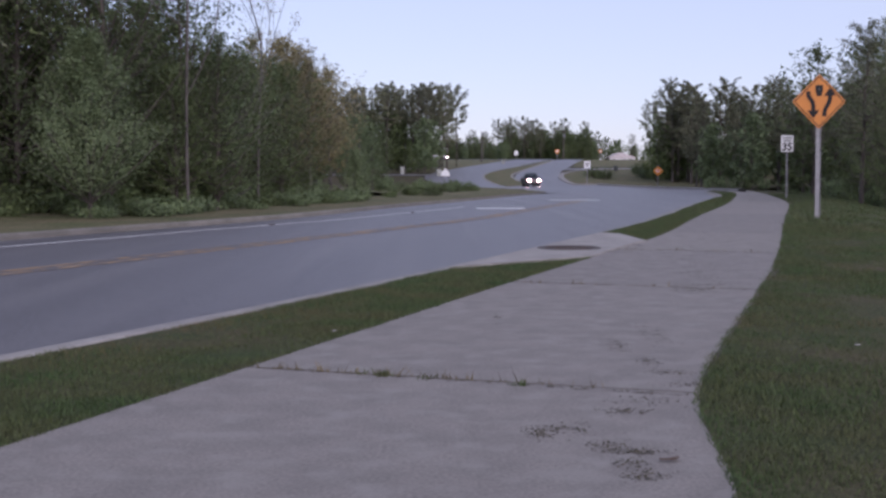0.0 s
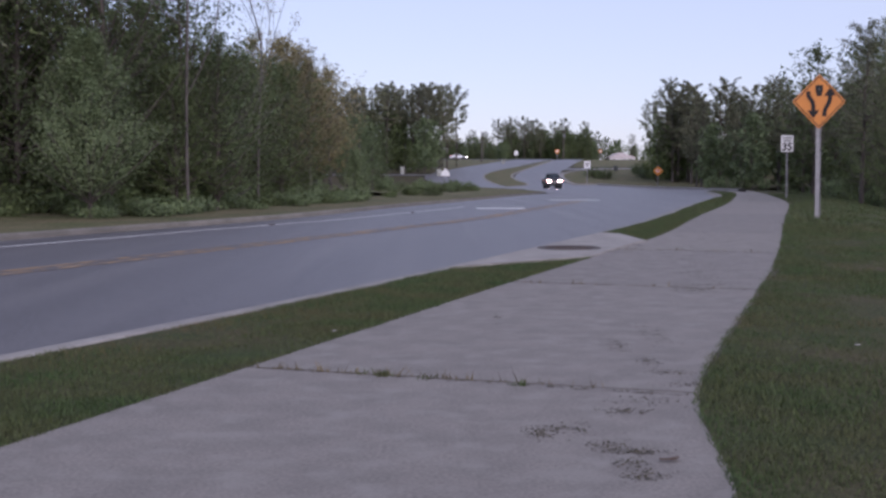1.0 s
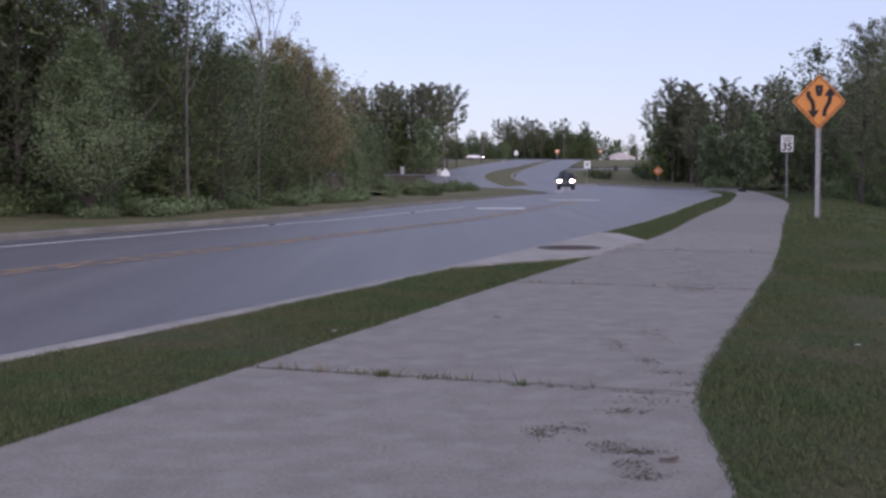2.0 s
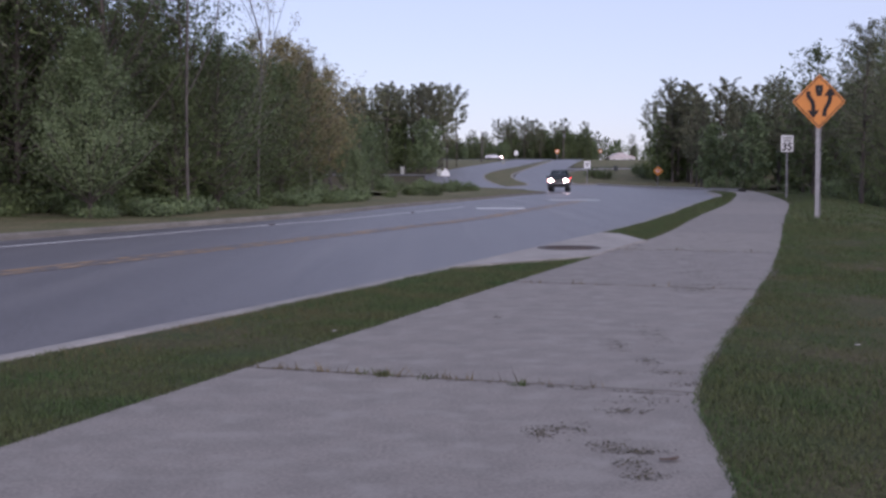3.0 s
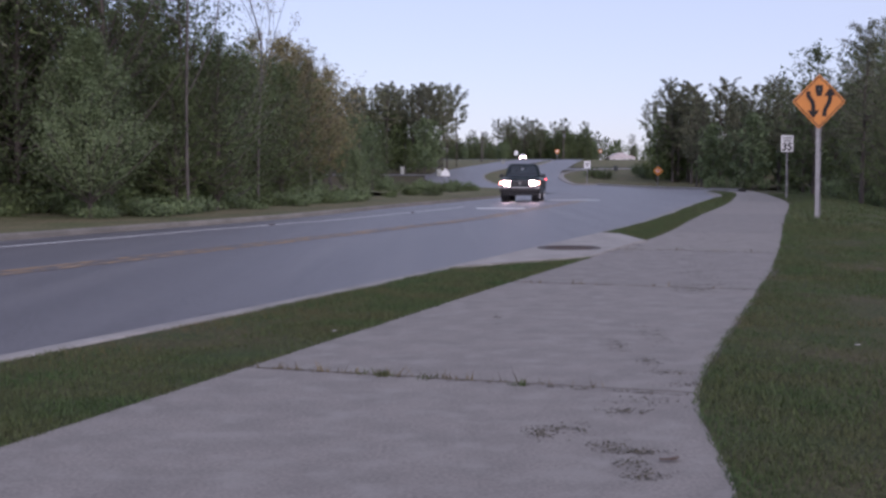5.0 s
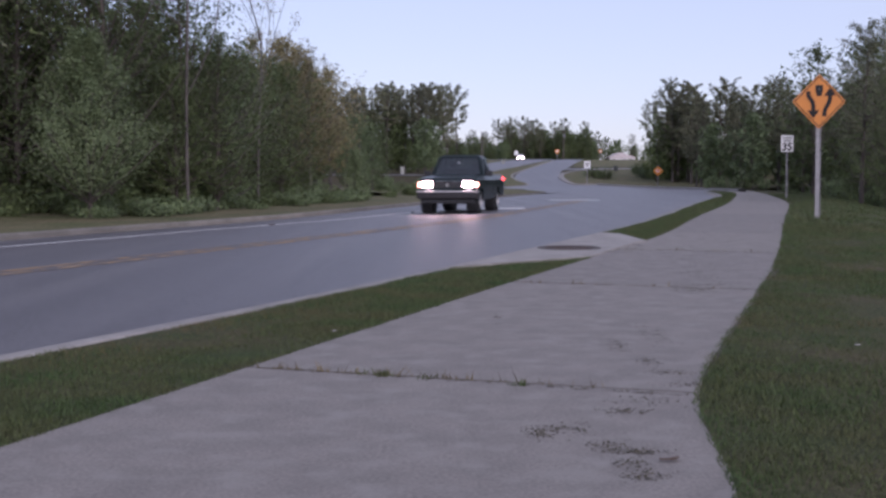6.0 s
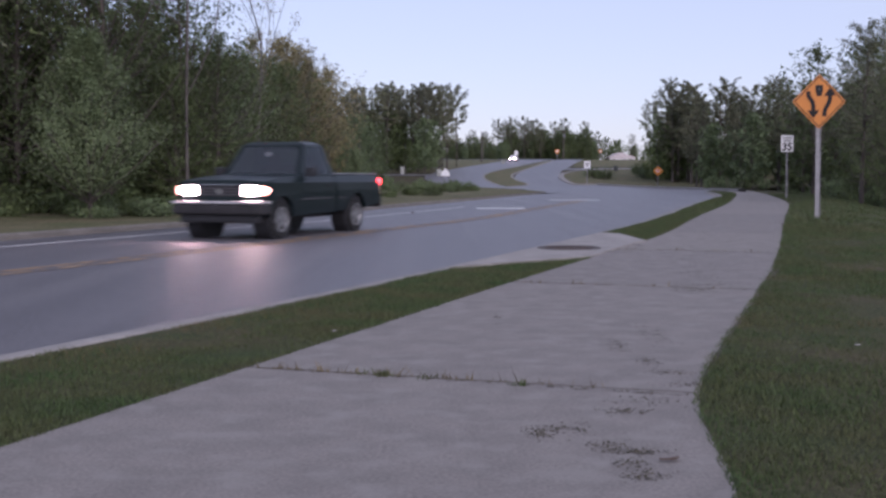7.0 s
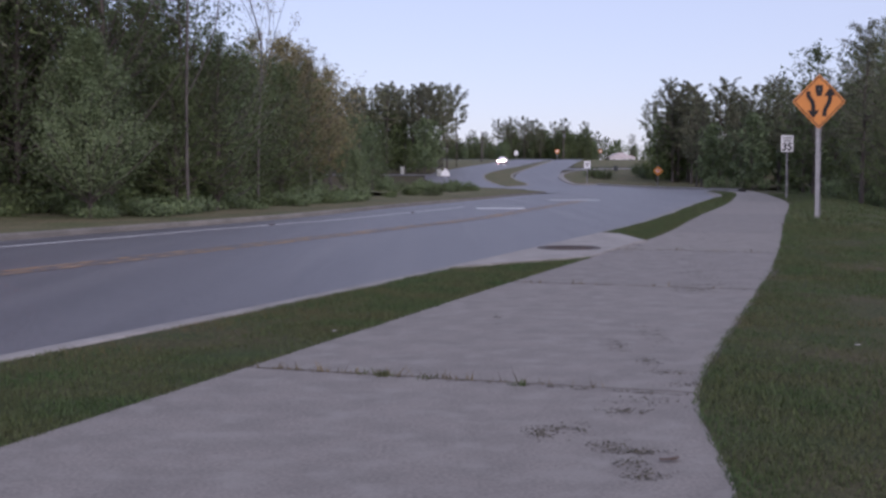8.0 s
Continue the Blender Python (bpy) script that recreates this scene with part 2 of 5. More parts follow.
SOUTHBOUND = [(8.4, 84), (11.2, 98), (12.8, 112), (13.0, 124), (11.2, 136), (6.8, 147), (3.2, 158), (1.8, 171), (3.0, 187), (7.5, 210), (12.8, 235), (18.5, 262), (25, 300), (30, 345)]
NORTHBOUND = [(16, 84), (18, 100), (17.8, 120), (15.8, 140), (14.2, 155), (14.3, 172), (17, 195), (22, 225), (28, 262), (34, 300), (38, 345)]
band("road_southbound", SOUTHBOUND, 4.6, 0.012, "asphalt carriageway that sweeps round a grass median")
band("road_northbound", NORTHBOUND, 3.4, 0.004, "asphalt carriageway that climbs the far hill")
_, AP_A, _ = band("road_apron", [(18.5, 86), (21.3, 106), (22.3, 122), (21, 137), (16.5, 148)], 4.6, -0.004, "wide asphalt bend")
band("road_side_east", [(15, 207), (26, 206), (42, 210), (80, 214)], 3.4, -0.008, "side street between grass verges")
band("road_side_west", [(4, 181), (-6, 181), (-20, 182), (-45, 184)], 2.6, -0.008, "side street that leaves behind the bushes")
band("road_hilltop", [(-30, 302), (-5, 300), (10, 299), (26, 298)], 3.0, 0.02, "street along the hilltop")


# ---- kerbs ----
def kerb_run(name, line, inward, width=0.16, top=0.0, deep=0.25, gutter=0.32, length=6, label="", mat=None):
    """Cast kerb lengths with narrow joints; the gutter lies on the road's side (inward: +1 right of the line, -1 left)."""
    owner = new(name)
    tagged(owner, label, kind="structure")
    edge_in = sides(line, gutter * inward)[0] if inward > 0 else sides(line, gutter)[1]
    edge_out = sides(line, width)[1] if inward > 0 else sides(line, width)[0]
    edge_mid = np.array(line)
    for i in range(0, len(line) - 1, length):
        j = min(i + length, len(line) - 1)
        rows = []
        for k in range(i, j + 1):
            gap = 0.006 if k in (i, j) else 0
            t = edge_mid[min(k + 1, len(line) - 1)] - edge_mid[max(k - 1, 0)]
            t = t / np.linalg.norm(t) * (gap if k == i else -gap)
            z = level(edge_mid[k][1])
            e0, e1, e2 = edge_out[k] + t, edge_mid[k] + t, edge_in[k] + t
            rows.append([(*e0, z - deep), (*e0, z + top - 0.01), (*(e0 * 0.9 + e1 * 0.1), z + top), (*(e0 * 0.15 + e1 * 0.85), z + top), (*e1, z + top - 0.03), (*(e1 * 0.9 + e2 * 0.1), z - 0.112), (*e2, z - 0.100), (*e2, z - deep)])
        verts = [v for r in rows for v in r]
        w = 8
        faces = [(a * w + b, a * w + b + 1, (a + 1) * w + b + 1, (a + 1) * w + b) for a in range(len(rows) - 1) for b in range(w - 1)]
        faces += [tuple(range(w)), tuple(range(len(verts) - 1, len(verts) - w - 1, -1))]
        bm = bmesh.new()
        bv = [bm.verts.new(v) for v in verts]
        for f in faces:
            bm.faces.new([bv[q] for q in f])
        part("kerb_stone", bm, mat or CURB_CONCRETE, owner)
    return owner


kerb_run("kerb_near", NEAR_CURB[8:], -1, label="pale cast concrete kerb and gutter beside the grass strip")
kerb_run("kerb_far", FAR_CURB[8:], 1, gutter=0.12, mat=OLD_KERB, label="weathered concrete kerb below the tree line")


def low_kerb(name, line, label, h=0.12, w=0.3):
    a, b = sides(line, w / 2)
    a2, b2 = sides(line, w / 2 + 0.02)
    lines = [list(a2), list(a), list(b), list(b2)]
    me = loft(lines, CURB_CONCRETE, name, lambda x, y, f: level(y) + (h if 0.1 < f < 0.9 else -0.1))
    me.polygons.foreach_set("use_smooth", [False] * len(me.polygons))
    return structure(name, me, label)


low_kerb("kerb_bend", list(AP_A[2:]), "pale kerb round the outside of the bend", h=0.2, w=0.6)
low_kerb("kerb_nose", spline([(17.1, 150.4), (18.7, 149.5), (20.6, 150.3)], 6), "pale kerb round the grass corner", h=0.16, w=0.6)
low_kerb("kerb_corner", spline([(17.4, 150), (17.3, 158), (17.9, 171), (20, 186), (25, 198), (34, 204), (60, 208)], 8), "pale kerb round a street corner", w=0.8)
MEDIAN_RING = spline([(8, 141), (11.2, 150), (10.4, 165), (11, 180), (15, 204), (20, 232), (26, 268), (25, 268), (18, 232), (12, 208), (7.6, 187), (6.2, 172), (6.6, 158), (7.6, 146), (8, 141)], 6)
low_kerb("kerb_median", MEDIAN_RING, "low kerb round the grass median", h=0.09, w=0.4)


# ---- verges ----
def verge(name, a, b, k, label, height, mat=TURF):
    return structure(name, loft(between(a, b, k), mat, name, height), label)


STRIP_Z = lambda x, y, f: level(y) - 0.012 + 0.012 * noise.noise((x * 2, y * 2, 1))
STRIP_ROAD = sides(NEAR_CURB, 0.17)[0]
verge("verge_strip", list(STRIP_ROAD[8:]), [np.array(p) for p in WALK_LEFT[8:len(STRIP_ROAD)]], 7, "mown grass strip between kerb and footpath", STRIP_Z)
BANK_OUT = [np.array(p) + np.array((14, -4)) for p in WALK_RIGHT]
verge("verge_bank", WALK_RIGHT[8:], BANK_OUT[8:], 19, "mown grass bank with worn brown patches", lambda x, y, f: bank(x, y))
FAR_OUT = [np.array(p) + np.array((-9, 3)) for p in FAR_CURB]
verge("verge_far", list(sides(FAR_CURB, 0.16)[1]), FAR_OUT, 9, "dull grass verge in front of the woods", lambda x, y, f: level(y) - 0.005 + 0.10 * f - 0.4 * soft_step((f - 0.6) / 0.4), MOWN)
TIP = [(1.4, 58.2), (4.3, 73), (8.1, 88.4)]
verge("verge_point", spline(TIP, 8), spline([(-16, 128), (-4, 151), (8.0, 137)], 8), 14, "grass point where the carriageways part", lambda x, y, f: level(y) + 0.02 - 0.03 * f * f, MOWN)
MED_A, MED_B = spline([(8, 141), (11.1, 150), (10.3, 165), (10.9, 180), (14.9, 204), (19.9, 232), (25.9, 268)], 6), spline([(8, 141), (6.7, 158), (6.3, 172), (7.7, 187), (12.1, 208), (18.1, 232), (25.1, 268)], 6)
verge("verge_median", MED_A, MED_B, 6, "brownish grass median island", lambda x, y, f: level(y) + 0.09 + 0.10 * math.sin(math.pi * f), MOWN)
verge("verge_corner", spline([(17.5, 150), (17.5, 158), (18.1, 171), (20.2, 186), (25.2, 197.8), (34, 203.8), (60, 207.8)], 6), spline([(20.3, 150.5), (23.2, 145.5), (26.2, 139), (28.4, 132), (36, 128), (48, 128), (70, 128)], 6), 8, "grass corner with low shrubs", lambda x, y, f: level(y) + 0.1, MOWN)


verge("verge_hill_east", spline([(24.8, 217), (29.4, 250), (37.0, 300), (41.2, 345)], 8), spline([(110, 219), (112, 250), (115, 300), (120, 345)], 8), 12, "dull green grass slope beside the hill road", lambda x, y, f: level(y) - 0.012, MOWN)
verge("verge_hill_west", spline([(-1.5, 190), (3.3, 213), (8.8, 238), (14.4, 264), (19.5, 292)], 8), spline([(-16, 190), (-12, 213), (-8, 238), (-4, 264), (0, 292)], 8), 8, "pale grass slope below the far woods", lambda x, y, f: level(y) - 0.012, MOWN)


# ---- footpath ----
path = tagged(new("footpath"), "pale concrete footpath with dirty joints and grass creeping in", kind="structure")


def lerp_line(line, s):
    """The point of a footpath edge at the chainage s along the road."""
    pts = np.array(line)
    ch = pts @ U
    return np.array((np.interp(s, ch, pts[:, 0]), np.interp(s, ch, pts[:, 1])))


def slab(s0, s1, skew=0.0):
    rows = []
    steps = 17
    for i in range(steps):
        s = s0 + 0.011 + (s1 - s0 - 0.022) * i / (steps - 1)
        a, b = lerp_line(WALK_LEFT, s), lerp_line(WALK_RIGHT, s + 0.1)
        b = b + (b - a) * 0.003
        rows.append((a, b))
    bm = bmesh.new()
    k = 6
    tops = [[bm.verts.new((*(a + (b - a) * j / (k - 1)), level(a[1]) + 0.004)) for j in range(k)] for a, b in rows]
    for i in range(steps - 1):
        for j in range(k - 1):
            bm.faces.new((tops[i][j], tops[i][j + 1], tops[i + 1][j + 1], tops[i + 1][j]))
    r = bmesh.ops.extrude_edge_only(bm, edges=[e for e in bm.edges if e.is_boundary])
    bmesh.ops.translate(bm, vec=(0, 0, -0.1), verts=[g for g in r["geom"] if isinstance(g, bmesh.types.BMVert)])
    bmesh.ops.bevel(bm, geom=[e for e in bm.edges if len(e.link_faces) == 2 and abs(e.link_faces[0].normal.dot(e.link_faces[1].normal)) < 0.5 and e.verts[0].co.z > level(e.verts[0].co.y) - 0.02], offset=0.004, segments=1, affect="EDGES")
    return part("slab", bm, CONCRETE, path)


for i in range(-6, 20):
    slab(5.4 + 5.25 * i, 5.4 + 5.25 * (i + 1))
structure("path_bed", loft(between(WALK_LEFT, list(sides(WALK_LEFT, 2.4)[0]), 4), DIRT, "path_bed", lambda x, y, f: level(y) + 0.002 - 0.016 * soft_step((y - 12) / 6)), "dark soil in the joints of the footpath")


# ---- trees and undergrowth ----
def leaf_mesh(name, centres, radii, count, size, rng, mat, stretch=1.0, heart=None):
    """Many small leaf blades gathered round twig points, their faces turned up and outwards."""
    pick = rng.choice(len(centres), count, p=radii ** 2 / (radii ** 2).sum())
    d = rng.normal(size=(count, 3))
    d /= np.linalg.norm(d, axis=1)[:, None]
    r = radii[pick] * rng.random(count) ** 0.6
    c = centres[pick] + d * r[:, None] * np.array((1, 1, stretch))
    out = c - (centres.mean(0) if heart is None else heart)
    out /= np.linalg.norm(out, axis=1)[:, None] + 1e-6
    n = rng.normal(size=(count, 3)) * 0.55 + d * 0.5 + out * 0.5 + np.array((0, 0, 0.45))
    n /= np.linalg.norm(n, axis=1)[:, None]
    a = np.cross(n, rng.normal(size=(count, 3)))
    a /= np.linalg.norm(a, axis=1)[:, None]
    b = np.cross(n, a)
    s = size * rng.uniform(0.6, 1.4, count)[:, None]
    v = np.stack([c - a * s, c + b * s * 0.45, c + a * s, c - b * s * 0.45], 1).reshape(-1, 3)
    me = bpy.data.meshes.new(name)
    me.vertices.add(len(v))
    me.vertices.foreach_set("co", v.ravel())
    me.loops.add(len(v))
    me.loops.foreach_set("vertex_index", np.arange(len(v)))
    me.polygons.add(count)
    me.polygons.foreach_set("loop_start", np.arange(0, 4 * count, 4))
    me.polygons.foreach_set("loop_total", np.full(count, 4))
    me.materials.append(mat)
    me.update()
    return me


def limb(bm, points, r0, r1, n=7):
    """A tapered, bent tube."""
    pts = [Vector(p) for p in points]
    rings = []
    for i, p in enumerate(pts):
        d = (pts[min(i + 1, len(pts) - 1)] - pts[max(i - 1, 0)]).normalized()
        q = d.to_track_quat("Z", "Y").to_matrix()
        r = r0 + (r1 - r0) * i / (len(pts) - 1)
        rings.append([bm.verts.new(p + q @ Vector((r * math.cos(2 * math.pi * k / n), r * math.sin(2 * math.pi * k / n), 0))) for k in range(n)])
    for a, b in zip(rings, rings[1:]):
        for k in range(n):
            bm.faces.new((a[k], a[(k + 1) % n], b[(k + 1) % n], b[k]))
    bm.faces.new(rings[-1])


def make_tree(name, label, category, seed, height, radius, low, leaves, size, leaf_mat, bark, form="round", boughs=46, trunk_r=None, group="woodland trees"):
    """One tree at the origin: tapered trunk, boughs that carry side twigs, and leaves gathered along the twigs."""
    rng = np.random.default_rng(seed)
    tree = tagged(new(name), label, category, group)
    bm = bmesh.new()
    tr = trunk_r or 0.012 * height + 0.03
    lean = rng.normal(size=2) * 0.015 * height
    fs = np.linspace(0, 1, 9)
    spine = np.array([(lean[0] * f * f + 0.02 * height * rng.normal() * f * (1 - f), lean[1] * f * f, height * 0.97 * f - 0.3 * (f == 0)) for f in fs])
    limb(bm, spine, tr, tr * 0.1, 7)
    cs, rs = [], []
    for i in range(boughs):
        f = (i + rng.random()) / boughs
        z = low + (height - low) * f
        if form == "cone":
            reach, rise = radius * (1 - f) ** 0.75 + 0.06 * radius, rng.uniform(30, 55)
        elif form == "pine":
            reach, rise = radius * (0.25 + 0.85 * math.sin(math.pi * (0.12 + 0.80 * f)) ** 1.1), 5 + 50 * f + rng.normal() * 12
        else:
            reach, rise = radius * math.sqrt(max(0.06, 1 - (1.9 * f - 0.85) ** 2)), 15 + 55 * f + rng.normal() * 10
        reach *= rng.uniform(0.6, 1.12) / (1.0 if form == "cone" else max(0.55, math.cos(radians(rise))))
        ang, up = i * 2.4 + rng.normal() * 0.5, radians(rise)
        way = np.array((math.cos(ang) * math.cos(up), math.sin(ang) * math.cos(up), math.sin(up)))
        root_z = min(height * 0.93, max(low * 0.7, z - reach * math.sin(up) * 0.8))
        root = np.array([np.interp(root_z / (height * 0.97), fs, spine[:, k]) for k in range(3)])
        bend = np.array((0, 0, (-0.10 if form == "pine" else 0.14) * reach)) + rng.normal(size=3) * 0.06 * reach
        line = [root + way * reach * t + bend * t * t for t in (0, 0.35, 0.7, 1.0)]
        if i % (1 if leaves > 8000 else 2) == 0:
            limb(bm, line, tr * 0.32 * (1.15 - f), 0.01, 4)
        first = 0.45 if form == "pine" else 0.3
        for t in np.linspace(first, 1.0, 5):
            p = root + way * reach * t + bend * t * t
            for _ in range(2 if form == "pine" else 3):
                w = rng.normal(size=3) * np.array((1, 1, 0.5)) + way * 0.8 + np.array((0, 0, 0.7 if form == "cone" else 0.25))
                w /= np.linalg.norm(w)
                long = reach * rng.uniform(0.12, 0.36) * (0.6 if form == "pine" else 1.0)
                for q in (0.35, 0.7, 1.0):
                    cs.append(p + w * long * q)
                    rs.append(radius * rng.uniform(0.06, 0.16) * (1.2 if form == "pine" else 1.0) * (1.15 - 0.5 * q))
    part("trunk", bm, bark, tree, smooth=True)
    heart = np.array((lean[0] * 0.5, lean[1] * 0.5, low + (height - low) * 0.4))
    ob = tagged(new("crown", leaf_mesh("crown", np.array(cs), np.array(rs), leaves, size, rng, leaf_mat, 0.8 if form == "pine" else 1.3 if form == "cone" else 0.9, heart)), kind="stuff")
    ob.parent = tree
    return tree


def make_bare(name, label, seed, height, bark, group="woodland trees"):
    """A tree still bare: trunk, forked limbs and fine twigs, with a few buds."""
    rng = np.random.default_rng(seed)
    tree = tagged(new(name), label, "tree", group)
    bm, tips = bmesh.new(), []
    r = 0.0043 * height

    def grow(p, d, length, r0, depth):
        pts = [p]
        for k in range(4):
            d = (d + Vector(rng.normal(size=3)) * (0.09 if depth else 0.025) + Vector((0, 0, 0.03))).normalized()
            pts.append(pts[-1] + d * length / 4)
        limb(bm, pts, r0, r0 * 0.6, 6 if depth < 2 else 4)
        if depth == 4:
            tips.append(pts[-1])
            return
        for k in range(3 if depth else 5):
            q = pts[-1] if k == 0 else pts[rng.integers(2, 5)]
            turn = Vector(rng.normal(size=3)) * (0.55 if k else 0.2)
            grow(q, (d + turn + Vector((0, 0, 0.15))).normalized(), length * (0.62 if k == 0 else 0.42), r0 * (0.6 if k == 0 else 0.38), depth + 1)

    grow(Vector((0, 0, -0.2)), Vector((0, 0, 1)), height * 0.56, r, 0)
    part("trunk", bm, bark, tree, smooth=True)
    ob = tagged(new("bud_spray", leaf_mesh("bud_spray", np.array([tuple(t) for t in tips]), np.full(len(tips), 0.16), 700, 0.035, rng, LEAF_WARM)), kind="stuff")
    ob.parent = tree
    return tree


def put(ob, x, y, z, turn, size=1.0, wide=1.0):
    return copy_thing(ob, pose(x, y, z, 0, 0, turn) @ Matrix.Diagonal((size * wide, size * wide, size, 1)))


rng = np.random.default_rng(11)
# saplings by the verge
light_tree = make_tree("sapling_tree", "leafy pale green young tree at the edge of the woods", "tree", 5, 4.6, 1.75, 0.7, 36000, 0.029, LEAF_YOUNG, BARK, "cone", 90, 0.05, "edge saplings")
light_tree.matrix_basis = pose(-8.5, 27.2, level(27) - 0.1) @ Matrix.Diagonal((1.22, 1.22, 1, 1))
sapling = make_tree("sapling_tree", "small pointed grey-green sapling beside the verge", "tree", 6, 2.5, 1.05, 0.1, 9000, 0.034, LEAF_YOUNG, BARK, "cone", 50, 0.03, "edge saplings")
sapling.matrix_basis = pose(-4.1, 52.5, level(52) - 0.1)

front_kinds = [
    make_tree("broadleaf_tree", "dense green broadleaf tree in roadside woods", "tree", 21, 9, 2.6, 0.8, 10000, 0.07, LEAF_MID, BARK, boughs=80),
    make_tree("broadleaf_tree", "tall dark green broadleaf tree in roadside woods", "tree", 22, 11, 2.8, 1.5, 10000, 0.074, LEAF_MID, BARK, boughs=80),
    make_tree("spring_tree", "bright green spring tree in roadside woods", "tree", 23, 7, 2.2, 0.4, 10000, 0.06, LEAF_LIGHT, PALE_BARK, boughs=70),
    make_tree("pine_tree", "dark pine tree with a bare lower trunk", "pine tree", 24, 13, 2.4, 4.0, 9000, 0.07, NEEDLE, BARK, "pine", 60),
]
near_kinds = [
    make_tree("broadleaf_tree", "dense green broadleaf tree deep in the woods", "tree", 26, 9, 2.6, 0.8, 3400, 0.128, LEAF_MID, BARK, boughs=60),
    make_tree("broadleaf_tree", "tall dark green broadleaf tree deep in the woods", "tree", 27, 11, 2.8, 1.5, 3400, 0.134, LEAF_MID, BARK, boughs=60),
    make_tree("spring_tree", "bright green spring tree deep in the woods", "tree", 28, 7, 2.2, 0.4, 3400, 0.112, LEAF_LIGHT, PALE_BARK, boughs=56),
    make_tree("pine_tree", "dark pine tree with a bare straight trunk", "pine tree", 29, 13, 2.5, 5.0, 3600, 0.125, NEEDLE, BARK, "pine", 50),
]
warm_tree = make_tree("budding_tree", "tree with pale brownish spring buds", "tree", 25, 8.5, 2.1, 2.0, 6500, 0.075, LEAF_WARM, PALE_BARK, boughs=60)
far_kinds = [
    make_tree("broadleaf_tree", "rounded green tree in the far woods", "tree", 31, 10, 3.2, 0.8, 2300, 0.25, LEAF_MID, BARK, boughs=44),
    make_tree("spring_tree", "fresh green tree in the far woods", "tree", 32, 9, 2.8, 0.8, 2300, 0.24, LEAF_LIGHT, BARK, boughs=44),
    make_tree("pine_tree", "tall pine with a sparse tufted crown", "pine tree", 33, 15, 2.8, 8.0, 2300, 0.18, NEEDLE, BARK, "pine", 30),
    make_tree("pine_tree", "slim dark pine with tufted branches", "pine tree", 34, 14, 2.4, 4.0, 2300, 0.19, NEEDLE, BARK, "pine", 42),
]
placed = [(-8.1, 27.2), (-9.3, 25.6), (-7.2, 25.5), (-6.0, 28.5)]


def free(x, y, gap):
    if any((x - a) ** 2 + (y - b) ** 2 < gap * gap for a, b in placed):
        return False
    placed.append((x, y))
    return True


# the woods beside the far kerb
def wood_left(count, s_range, depth, gap, kinds, weights, scale):
    for _ in range(count):
        s = rng.uniform(*s_range)
        edge = np.interp(s, (0, 24, 35, 52, 60, 77, 110), (17, 17.6, 19.5, 25.5, 30.5, 36, 46))
        lat = edge + rng.random() ** 1.3 * depth + 0.8
        x, y = at(s, lat)
        if free(x, y, gap):
            i = rng.choice(len(kinds), p=weights)
            most = np.interp(s, (0, 24, 36, 50, 60, 70, 80, 100), (15, 9.5, 5.2, 6.5, 7.7, 7.3, 7.6, 9.4)) + 0.3 * (lat - edge)
            k = min(rng.uniform(*scale), most / TALL[i] * rng.uniform(0.88, 1.04))
            put((front_kinds if lat - edge < 3.8 and s < 66 else kinds)[i], x, y, land(x, y) + 0.1, rng.uniform(0, 360), k, min(1.5, max(1, 0.8 / k)))


TALL = (9, 11, 7, 13)
wood_left(70, (18, 40), 12, 2.1, near_kinds, (0.4, 0.3, 0.15, 0.15), (0.85, 1.2))
wood_left(50, (38, 62), 11, 2.4, near_kinds, (0.25, 0.1, 0.5, 0.15), (0.65, 0.9))
wood_left(46, (60, 110), 11, 2.6, near_kinds, (0.4, 0.2, 0.2, 0.2), (0.68, 0.95))
for x, y, i, k in ((-6.7, 33.6, 1, 0.48), (-7.6, 32.3, 0, 0.46), (-7.1, 35.6, 2, 0.72), (-7.2, 40.2, 0, 0.6), (-8.6, 36.5, 1, 0.55)):
    put(front_kinds[i], x, y, -0.15, 77 * x, k, 1.1)
for x, y, k in ((-7.6, 59, 0.92), (-8.9, 62, 1.0), (-7.4, 65.5, 0.85), (-8.2, 70, 0.8), (-9.5, 57, 0.95), (-8.1, 57.5, 0.93), (-6.7, 57.0, 0.84), (-6.3, 63, 0.82), (-7.3, 54, 0.80)):
    put(warm_tree, x, y, -0.2, 90 * x + 40, k)

for k in range(10):
    x, y = at(22 + 0.7 * k, 22.5 + 3.0 * (k % 3) + rng.random())
    put(front_kinds[(1, 3, 0)[k % 3]], x, y, land(x, y), 70 * k, (1.0, 0.9, 1.1)[k % 3], 1.0)
bare_a = make_bare("bare_tree", "bare tree with a pale forked trunk", 41, 12.5, PALE_BARK)
bare_a.matrix_basis = pose(-7.05, 31.4, -0.1, 0, 0, 60)
bare_b = make_bare("bare_tree", "slim bare tree with fine upright twigs", 47, 10.5, PALE_BARK)
bare_b.matrix_basis = pose(-6.35, 38.9, -0.2, 0, 0, 100)


# woods behind the loop, on the hill, and beyond the footpath
def wood(count, xs, ys, gap, kinds, weights, scale, ok=None):
    for _ in range(count):
        x, y = rng.uniform(*xs), rng.uniform(*ys)
        if abs(x) < 0.41 * y + 3 and (ok is None or ok(x, y)) and free(x, y, gap):
            put(kinds[rng.choice(len(kinds), p=weights)], x, y, land(x, y), rng.uniform(0, 360), rng.uniform(*scale))


